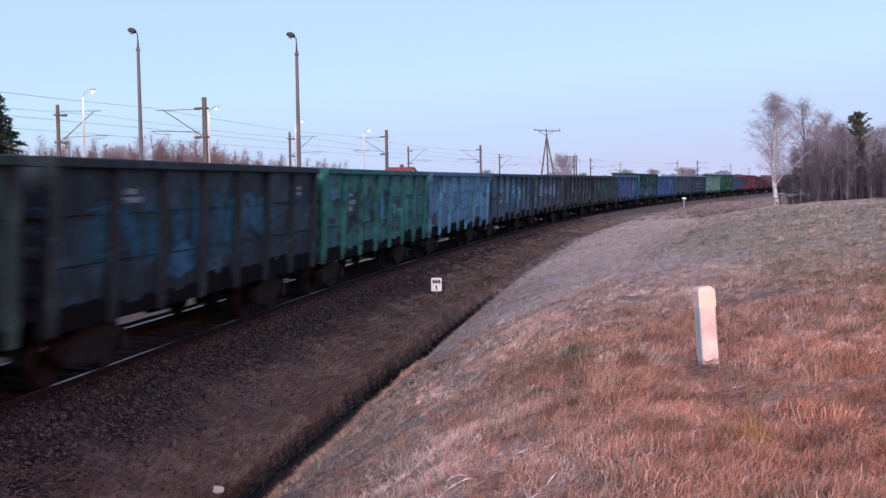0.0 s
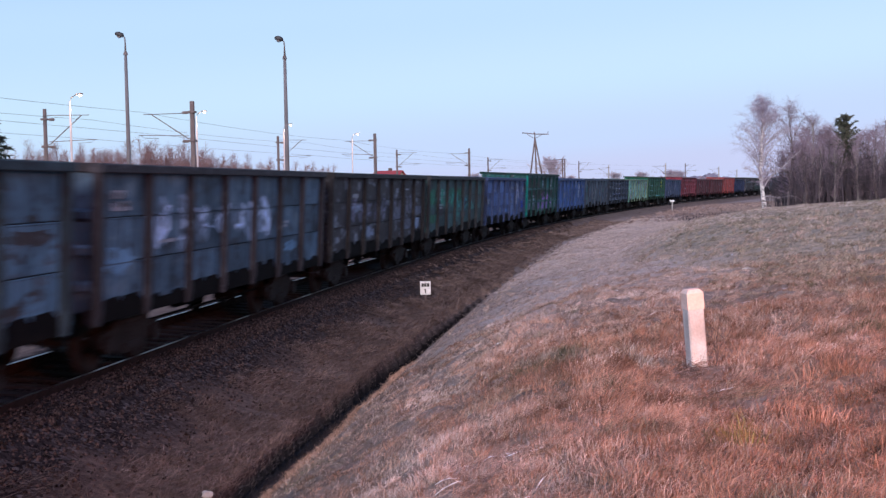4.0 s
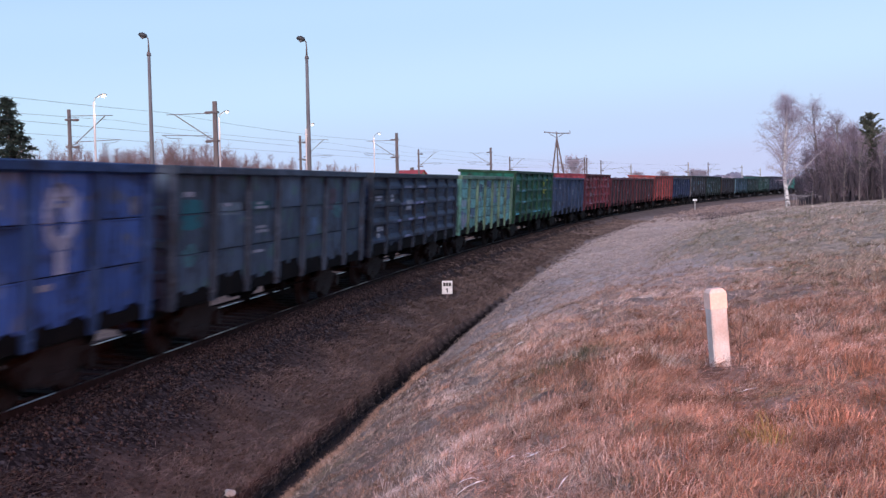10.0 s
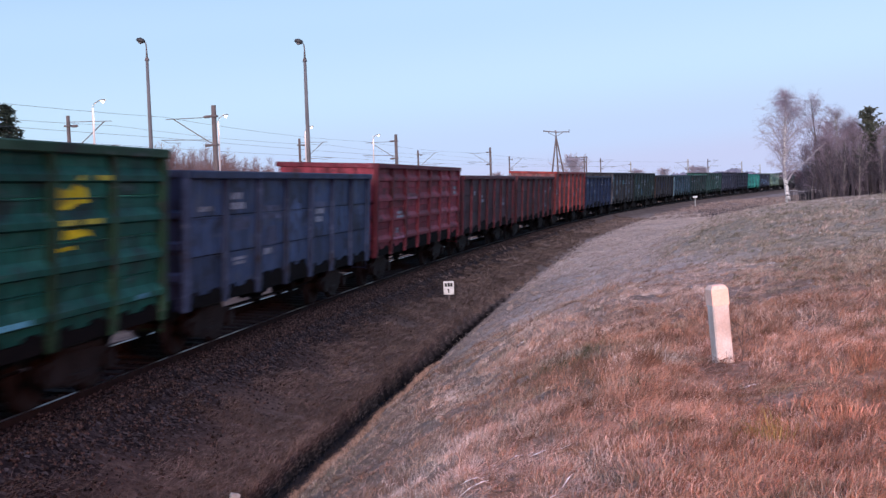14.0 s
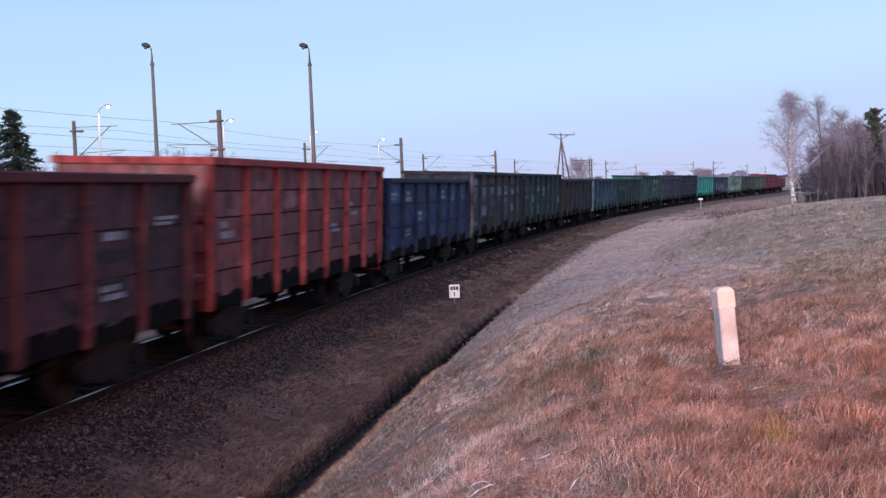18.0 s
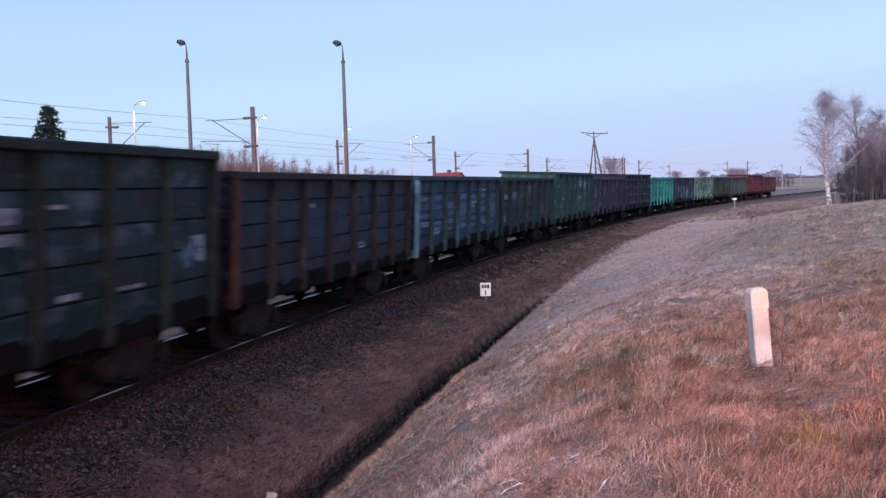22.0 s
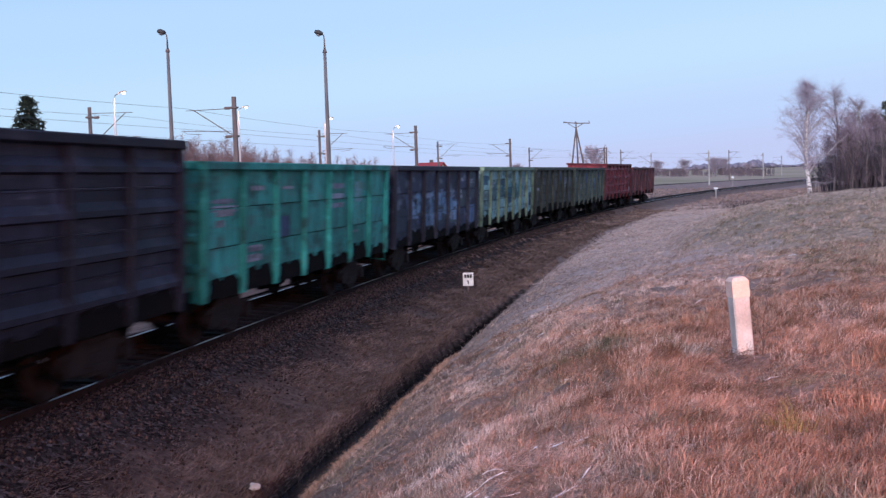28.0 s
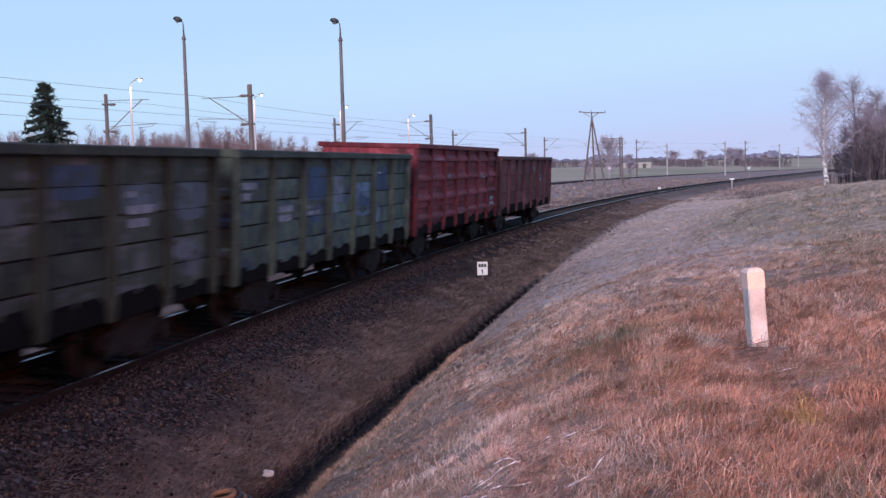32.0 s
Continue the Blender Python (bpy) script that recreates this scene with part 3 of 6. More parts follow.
# painted blocks on single wagons: bay from the rear end, span across it, span up the side, colour
BLOCKS = {
    2: [(2, .1, .9, .55, .9, (.10, .14, .22)), (3, .1, .6, .5, .8, WHITISH), (4, .2, .9, .3, .7, PALE), (5, .1, .8, .6, .9, (.10, .14, .22))],
    3: [(4, .15, .8, .72, .94, (.10, .13, .19)), (3, .1, .75, .58, .74, (.20, .20, .21)), (5, .2, .9, .6, .8, (.17, .19, .21)), (1, .3, .8, .6, .7, (.17, .17, .18)), (6, .2, .8, .5, .8, (.17, .19, .21))],
    4: [(0, .2, .8, .7, .9, (.06, .14, .19)), (1, .1, .9, .35, .62, (.05, .10, .15)), (2, .1, .9, .5, .82, (.06, .14, .19)), (3, .3, .9, .25, .6, (.05, .11, .15)), (4, .1, .6, .3, .7, (.08, .17, .19)), (6, .55, .9, .1, .42, (.03, .04, .09)), (5, .1, .9, .6, .8, (.25, .33, .33))],
    5: [(0, .1, .95, .08, .40, (.08, .11, .14)), (2, .1, .9, .08, .34, (.10, .145, .17)), (3, .1, .9, .10, .36, (.10, .145, .17)), (4, .1, .95, .05, .34, (.12, .15, .16)), (5, .1, .9, .34, .60, (.12, .15, .155)), (6, .08, .95, .48, .96, (.125, .16, .18)), (4, .2, .7, .52, .58, WHITISH), (4, .2, .7, .62, .67, WHITISH), (1, .2, .8, .55, .6, WHITISH), (2, .2, .9, .55, .62, WHITISH), (6, .6, .9, .1, .22, WHITISH)],
    6: [(2, .1, .5, .3, .52, (.10, .13, .20)), (0, .2, .9, .62, .67, WHITISH), (0, .2, .8, .70, .74, WHITISH), (4, .2, .75, .55, .60, WHITISH), (4, .2, .75, .66, .72, WHITISH), (4, .2, .75, .78, .84, WHITISH), (5, .3, .7, .6, .86, (.22, .36, .36))],
    8: [(0, .3, .7, .45, .75, WHITISH), (2, .3, .6, .45, .7, WHITISH), (4, .3, .7, .6, .7, WHITISH)],
    9: [(0, .3, .9, .7, .76, WHITISH), (2, .4, .95, .66, .78, (.26, .21, .20)), (3, .1, .8, .66, .78, (.26, .21, .20)), (4, .2, .95, .7, .86, (.30, .33, .34)), (5, .15, .8, .7, .86, (.30, .33, .34)), (4, .3, .9, .36, .46, (.27, .30, .32)), (1, .3, .8, .4, .55, (.07, .13, .15))],
    10: [(0, .3, .8, .76, .92, (.16, .05, .05)), (0, .3, .7, .6, .7, WHITISH), (1, .2, .8, .56, .74, (.19, .20, .23)), (2, .2, .6, .7, .88, (.13, .05, .055)), (3, .3, .8, .7, .88, (.19, .20, .22)), (4, .2, .7, .74, .9, (.15, .05, .06)), (5, .1, .6, .18, .4, (.20, .19, .20)), (5, .65, .95, .2, .36, (.13, .06, .07)), (2, .2, .7, .6, .75, (.12, .13, .15))],
    11: [(b, .12 + .1 * (b % 2), .88 - .08 * (b % 3), v, v + .055 + .03 * ((b + q) % 2), (.15, .195, .27)) for b in range(7) for q, v in enumerate((.16, .28, .42, .55, .68)) if (b * 3 + q) % 5] + [(3, .1, .9, .3, .55, (.15, .22, .27)), (6, .2, .9, .3, .6, (.15, .19, .27))],
    12: [(2, .2, .9, .35, .7, (.055, .065, .115)), (3, .2, .7, .5, .7, (.055, .065, .115))],
    13: [(6, .55, .85, .28, .46, (.30, .34, .36)), (3, .2, .8, .62, .70, WHITISH), (3, .25, .85, .52, .58, WHITISH), (1, .1, .9, .48, .56, (.10, .15, .18))],
    14: [(0, .15, .75, .58, .76, (.10, .27, .25)), (0, .3, .8, .82, .93, (.22, .28, .33)), (1, .1, .85, .58, .76, (.22, .29, .35)), (1, .2, .9, .22, .4, (.24, .27, .31)), (2, .1, .85, .6, .76, (.22, .29, .35)), (3, .1, .9, .6, .78, (.18, .30, .31)), (4, .1, .9, .6, .78, (.28, .31, .35)), (5, .15, .85, .6, .7, (.27, .3, .33)), (5, .2, .8, .25, .38, (.24, .28, .32)), (6, .1, .8, .3, .45, (.2, .25, .3)), (0, .1, .9, .06, .14, (.22, .26, .3))],
    20: [(1, .2, .8, .5, .62, (.16, .17, .24)), (2, .15, .9, .58, .72, (.17, .18, .25)), (2, .3, .7, .2, .5, (.13, .14, .2)), (4, .2, .8, .6, .72, (.17, .18, .25))],
    22: [(4, .1, .7, .58, .9, (.30, .32, .33)), (2, .1, .8, .72, .9, (.14, .20, .25)), (3, .1, .85, .84, .97, (.13, .17, .25)), (6, .1, .9, .5, .9, (.16, .22, .27)), (1, .2, .9, .2, .36, (.14, .20, .25)), (0, .25, .85, .42, .56, (.30, .34, .36))],
    24: [(0, .2, .75, .52, .78, (.05, .17, .19)), (1, .1, .85, .62, .74, (.20, .24, .27)), (2, .15, .8, .64, .74, (.05, .18, .19)), (4, .3, .7, .3, .5, (.12, .17, .24)), (5, .2, .6, .6, .85, (.15, .10, .13))],
    25: [(6, .72, .93, .68, .82, (.26, .27, .32))],
    26: [(0, .25, .95, .36, .95, DARKISH), (1, .08, .92, .36, .95, DARKISH), (2, .08, .92, .36, .95, (.05, .052, .06)), (3, .08, .92, .4, .95, (.05, .052, .06)), (5, .1, .9, .36, .62, (.05, .052, .06)), (0, .1, .95, .04, .29, (.19, .23, .27)), (1, .1, .9, .04, .29, (.16, .20, .24)), (3, .04, .96, .03, .34, (.30, .20, .42)), (3, .2, .96, .36, .55, (.24, .13, .32)), (4, .04, .7, .03, .34, (.30, .22, .42)), (4, .1, .35, .0, .6, (.36, .15, .33)), (3, .3, .42, .0, .5, (.36, .15, .33)), (2, .5, .96, .04, .3, (.26, .19, .36)), (5, .1, .9, .04, .29, (.19, .23, .27)), (6, .1, .9, .06, .29, (.17, .22, .25)), (0, .02, .2, .3, .98, (.03, .24, .2)), (4, .55, .95, .66, .95, (.03, .20, .2))],
    27: [(6, .05, .95, .17, .36, (.03, .08, .36)), (6, .72, .93, .66, .80, (.30, .29, .33)), (6, .1, .8, .42, .6, (.14, .15, .24))],
    28: [(0, .15, .8, .5, .78, (.02, .17, .085)), (1, .1, .9, .62, .66, (.28, .36, .34)), (1, .1, .9, .70, .74, (.28, .36, .34)), (2, .1, .9, .58, .8, (.03, .15, .10)), (3, .1, .9, .5, .8, (.02, .16, .085)), (4, .1, .8, .3, .6, (.08, .15, .20)), (0, .2, .9, .12, .3, (.03, .16, .09)), (1, .2, .7, .25, .5, (.07, .06, .08))],
    29: [(5, .1, .9, .1, .3, (.18, .19, .23)), (6, .2, .9, .35, .5, (.17, .18, .22)), (4, .2, .9, .3, .5, (.2, .21, .25))],
    31: [(0, .1, .95, .5, .9, (.17, .22, .29)), (1, .1, .9, .45, .6, DARKISH), (2, .05, .95, .3, .9, (.14, .24, .34)), (3, .05, .9, .25, .55, (.13, .24, .34)), (4, .1, .9, .6, .9, (.13, .19, .27)), (5, .1, .9, .1, .45, (.15, .22, .31)), (0, .1, .9, .4, .46, DARKISH)],
}


END_POST = {11: (.13, .18, .20), 26: (.03, .17, .14), 14: (.13, .11, .105), 12: (.085, .05, .04), 22: (.17, .30, .24)}  # corner posts painted apart


def emblem(w, y, z, col):
    """A ring with a block at its heart and a stub below, as an old company sign."""
    pm = paint("sign_paint", col, 0.5)
    ring = Geo()
    for q in range(20):
        a, b = q * math.pi / 10, (q + 1) * math.pi / 10
        pts = [(r * math.cos(c), r * math.sin(c)) for r, c in ((.47, a), (.47, b), (.26, b), (.26, a))]
        ring.prism([(y + u, z + v) for u, v in pts], "x", 1.476, 1.481)
    part("painted_sign", ring, pm, w)
    part("painted_sign", Geo().box(1.476, 1.4805, y - .15, y + .15, z - .78, z - .47), pm, w)


def build_wagon(k, height_kind, style, color, posts=None, patches=(), marks=4, dirt=0.5, label="", scrawl=()):
    rng = random.Random(100 + k)
    top = TOP[height_kind]
    w = thing("freight_wagon", label, "freight wagon", "wagons of the coal train")
    body = paint("wagon_paint", [1.0 * c + .012 * g for c, g in zip(color, (1.0, .9, .95))], dirt, patches[0][0] if patches and style != "pressed" else None)
    row_paint = paint("post_paint", posts or [.66 * c + .01 * g for c, g in zip(color, (1.2, .9, 1.0))], 0.5)
    end_paint = paint("end_post_paint", END_POST[k], 0.5) if k in END_POST else row_paint
    kind = height_kind + "/" + style
    for i in range(N_PANEL):
        for row in range(ROWS[style]):
            painted("side_panel", cached(f"side_panel/{kind}{row}", lambda: panel_mesh(top, style, row)), body, w, Matrix.Translation((0, (POSTS[i] + POSTS[i + 1]) / 2, 0)))
    for i, y in enumerate(POSTS):
        end = i in (0, N_PANEL)
        post_paint = end_paint if i == 0 and k in END_POST else row_paint
        painted("side_post", cached(f"side_post/{height_kind}{end}", lambda: post_mesh(top, 0.12 if end else 0.085)), post_paint, w, Matrix.Translation((0, y, 0)))
    n_rows, zs, ze = ROWS[style], 1.17, top - .12
    # near-black strips laid in the joints to draw their shadow lines
    if style in ("planked", "plain"):
        for row in range(1, n_rows):
            zj = zs + (ze - zs) * row / n_rows
            part("plank_joint", cached(f"plank_joint/{kind}{row}", lambda: Geo().prism([(1.435, zj - .019), (1.4735, zj - .015), (1.478, zj - .010), (1.478, zj - .004), (1.4735, zj), (1.435, zj)], "y", -HALF + .1, HALF - .1)), None, w)
    far = lambda: Geo().box(-1.50, -1.44, -HALF + .05, HALF - .05, 1.1, top - .1)
    painted("far_side_wall", cached("far_side_wall/" + height_kind, far), body, w)
    chord = lambda: Geo().prism([(1.40, top - .15), (1.595, top - .15), (1.615, top - .13), (1.615, top - .02), (1.595, top), (1.40, top)], "y", -HALF, HALF).prism([(-1.40, top - .15), (-1.40, top), (-1.595, top), (-1.615, top - .02), (-1.615, top - .13), (-1.595, top - .15)], "y", -HALF, HALF)
    painted("top_chord", cached("top_chord/" + height_kind, chord), post_paint, w)

    def end_wall():
        return Geo().box(-1.44, 1.44, -.03, .03, 1.15, top - .14)
    for sgn in (-1, 1):
        painted("end_wall", cached("end_wall/" + height_kind, end_wall), body, w, Matrix.Translation((0, sgn * (HALF - .09), 0)) @ pose(0, 0, 0, 0, 0, 0 if sgn > 0 else 180))
        back = Matrix.Translation((0, sgn * (HALF - .09), 0)) @ pose(0, 0, 0, 0, 0, 0 if sgn > 0 else 180)
        painted("end_chord", cached("end_chord/" + height_kind, lambda: Geo().box(-1.40, 1.40, -.05, .07, top - .15, top - .005, .02)), post_paint, w, back)
        for z in (1.55, 2.1, 2.65):
            painted("end_rib", cached("end_rib", lambda: Geo().prism([(.03, -.1), (.09, -.05), (.09, .05), (.03, .1)], "x", -1.42, 1.42)), body, w, back @ Matrix.Translation((0, 0, z)))
        part("coupler", cached("coupler", lambda: Geo().box(-.11, .11, 0, .42, .95, 1.18, .03).box(-.19, .17, .34, .62, .88, 1.24, .04)), None, w).matrix_basis = Matrix.Translation((0, sgn * (HALF - .05), 0)) @ pose(0, 0, 0, 0, 0, 0 if sgn > 0 else 180)

        def ladder():
            g = Geo()
            for z in (.75, 1.1, 1.5, 1.9, 2.3, 2.7, 3.05):
                g.tube([(1.05, .13, z), (1.45, .13, z)], .014, 5)
            for x in (1.05, 1.45):
                g.tube([(x, .13, .7), (x, .13, 3.1)], .014, 5)
            return g
        painted("ladder", cached("ladder", ladder), post_paint, w, Matrix.Translation((0, sgn * (HALF - .09), 0)) @ pose(0 if sgn > 0 else -2.5, 0, 0))
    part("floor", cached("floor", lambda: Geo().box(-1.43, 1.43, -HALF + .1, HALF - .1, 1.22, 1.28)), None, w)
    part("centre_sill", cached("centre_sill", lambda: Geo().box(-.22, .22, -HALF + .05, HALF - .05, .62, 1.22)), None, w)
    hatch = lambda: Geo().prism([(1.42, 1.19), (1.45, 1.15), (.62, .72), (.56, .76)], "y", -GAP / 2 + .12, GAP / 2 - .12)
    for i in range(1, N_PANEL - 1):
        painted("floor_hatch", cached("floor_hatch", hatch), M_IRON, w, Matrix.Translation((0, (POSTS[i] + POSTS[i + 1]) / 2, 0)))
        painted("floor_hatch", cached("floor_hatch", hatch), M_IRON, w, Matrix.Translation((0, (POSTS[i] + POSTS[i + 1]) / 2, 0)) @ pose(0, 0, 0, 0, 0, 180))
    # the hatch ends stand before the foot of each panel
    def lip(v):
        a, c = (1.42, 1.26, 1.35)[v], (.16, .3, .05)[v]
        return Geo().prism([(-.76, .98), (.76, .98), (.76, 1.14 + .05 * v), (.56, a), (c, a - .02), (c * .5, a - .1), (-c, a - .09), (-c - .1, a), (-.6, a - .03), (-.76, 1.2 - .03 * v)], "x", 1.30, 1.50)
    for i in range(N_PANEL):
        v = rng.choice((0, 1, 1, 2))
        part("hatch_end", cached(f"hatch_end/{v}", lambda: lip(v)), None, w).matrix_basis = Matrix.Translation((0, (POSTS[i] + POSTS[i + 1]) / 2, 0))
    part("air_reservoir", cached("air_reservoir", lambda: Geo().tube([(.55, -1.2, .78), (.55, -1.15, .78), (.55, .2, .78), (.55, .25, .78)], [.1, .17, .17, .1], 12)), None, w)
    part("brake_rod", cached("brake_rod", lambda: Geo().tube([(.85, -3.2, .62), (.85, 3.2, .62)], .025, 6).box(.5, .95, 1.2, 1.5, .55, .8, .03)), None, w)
    for y in (-4.325, 4.325):
        b = new("bogie")
        b.parent = w
        b.matrix_basis = Matrix.Translation((0, y, 0))
        for flip in (0, 180):
            part("side_frame", BOGIE["side_frame"], None, b).matrix_basis = pose(0, 0, 0, 0, 0, flip)
        tagged(part("spring_set", BOGIE["spring_set"], None, b), kind="stuff")
        part("bolster", BOGIE["bolster"], None, b)
        part("brake_beam", BOGIE["brake_beam"], None, b)
        for dy in (-.925, .925):
            part("wheelset", BOGIE["wheelset"], None, b).matrix_basis = Matrix.Translation((0, dy, 0))
    x_of = 1.474 if style != "pressed" else 1.5515
    for y, z, ww, hh, col in scrawl:
        pm = paint("graffiti_paint", col, 0.5, [.5 * c for c in color])
        fill = paint("graffiti_fill", [.45 * c + .55 * g for c, g in zip(col, color)], 0.75, color)
        if style == "pressed":
            for row in range(4):
                zr = 1.17 + (top - 1.29) * (row + .5) / 4
                if abs(zr - z) < hh * .6:
                    for _ in range(int(ww / .5)):
                        yr, ln = y + ww * rng.uniform(-.5, .5), rng.uniform(.2, .6)
                        part("graffiti", Geo().box(x_of, x_of + .004 + rng.uniform(0, .003), yr - ln / 2, yr + ln / 2, zr - .08, zr - .005), pm, w)
            continue
        n = max(2, int(ww / .95))
        for i in range(n):
            c0 = y - ww / 2 + ww * (i + .5) / n
            tall, half = hh * rng.uniform(.3, .5), ww / n * rng.uniform(.34, .55)
            ring = [(c0 + half * math.cos(q * .5236) * rng.uniform(.5, 1.3), z + tall * math.sin(q * .5236) * rng.uniform(.5, 1.3)) for q in range(12)]
            part("graffiti_fill", Geo().prism(ring, "x", 1.473, 1.4745 + .001 * (i % 3)), fill, w)
            for _ in range(3):
                (y0, z0), (y1, z1), (y2, z2) = [(c0 + half * rng.uniform(-1, 1), z + tall * rng.uniform(-1, 1)) for _ in range(3)]
                wd = rng.uniform(.07, .15)
                part("graffiti", Geo().prism([(y0, z0), (y1, z1), (y2, z2), (y2 + wd, z2 + wd * .4), (y1 + wd * 1.2, z1 + wd * .2), (y0 + wd, z0 - wd * .3)], "x", 1.477, 1.482 + rng.uniform(0, .003)), pm, w)
    # repainted patches, painted glints and faded stencils lie a little proud of the panels
    for col, count in patches:
        count = (count + 1) // 2
        pm = paint("patch_or_glint_paint", col, 0.5, color)
        for _ in range(count):
            i = rng.randrange(N_PANEL)
            hh, ww = rng.uniform(.25, .75), rng.uniform(.45, GAP - .2)
            # on pressed sides they sit on the bulges; wagon 21's paint its sky glints
            if style == "pressed":
                hh = rng.uniform(.07, .08)
                z = 1.17 + (top - .12 - 1.17) * (rng.randrange(4) + .5) / 4 - .042
            else:
                z = rng.uniform(1.45, top - .65)
            y = (POSTS[i] + POSTS[i + 1]) / 2 + rng.uniform(-.5, .5) * (GAP - .2 - ww)
            if style == "pressed" or k in (4, 5, 14):
                g = Geo().box(x_of, x_of + .004, y - ww / 2, y + ww / 2, z - hh / 2, z + hh / 2)
            else:
                g = Geo().prism([(y + ww * .55 * math.cos(q * .4488) * rng.uniform(.55, 1.0), z + hh * .55 * math.sin(q * .4488) * rng.uniform(.5, 1.1)) for q in range(14)], "x", x_of, x_of + .003 + rng.uniform(0, .002))
            part("paint_patch", g, pm, w)
    for bay, u0, u1, v0, v1, col in BLOCKS.get(k, ()):
        y0, side = POSTS[bay] + .1, GAP - .2
        pm = paint("block_paint", [.8 * c for c in col], 0.62, [.5 * c + .5 * q for c, q in zip(col, color)])
        base, span = 1.30, top - 1.46
        ring = [(y0 + side * (u0 + (u1 - u0) * a) + rng.uniform(-.03, .03), base + span * (v0 + (v1 - v0) * b) + rng.uniform(-.02, .02)) for a, b in ((0, 0), (.5, -.04), (1, 0), (1.03, .5), (1, 1), (.5, 1.03), (0, 1), (-.03, .5))]
        part("paint_patch", Geo().prism(ring, "x", x_of - .002, x_of + .0022 + rng.uniform(0, .0012)), pm, w)
    if k == 21:
        pm = paint("graffiti_paint", (.42, .36, .07), 0.6)
        for y0, y1, z0, z1 in ((2.95, 3.9, 2.87, 3.2), (2.85, 3.5, 2.26, 2.36), (3.1, 4.0, 2.45, 2.58)):
            ring = [(y0 + (y1 - y0) * a, z0 + (z1 - z0) * b + rng.uniform(-.03, .03)) for a, b in ((0, .1), (.3, 0), (.7, .25), (1, .3), (.9, .8), (.6, 1), (.35, .75), (.05, .9))]
            part("graffiti", Geo().prism(ring, "x", 1.4702, 1.474), pm, w)
    if k in (25, 27):
        emblem(w, (POSTS[5] + POSTS[6]) / 2, 2.68, (.30, .30, .34))
    for _ in range(marks):
        i = rng.choice([0, 1, 1, 2, 5, 5, 4, 6])
        y, z = (POSTS[i] + POSTS[i + 1]) / 2 - rng.uniform(.3, .6), rng.choice([1.7, 2.2, 2.45, 2.7, 2.9])
        tall = rng.choice([.06, .09, .13])
        for row in range(rng.choice([1, 2, 2])):
            z0, ln = z - row * tall * 1.5, rng.uniform(.3, .85)
            part("stencil_line", Geo().box(x_of + .003, x_of + .008, y, y + ln, z0, z0 + tall), M_MARK, w)
    return w


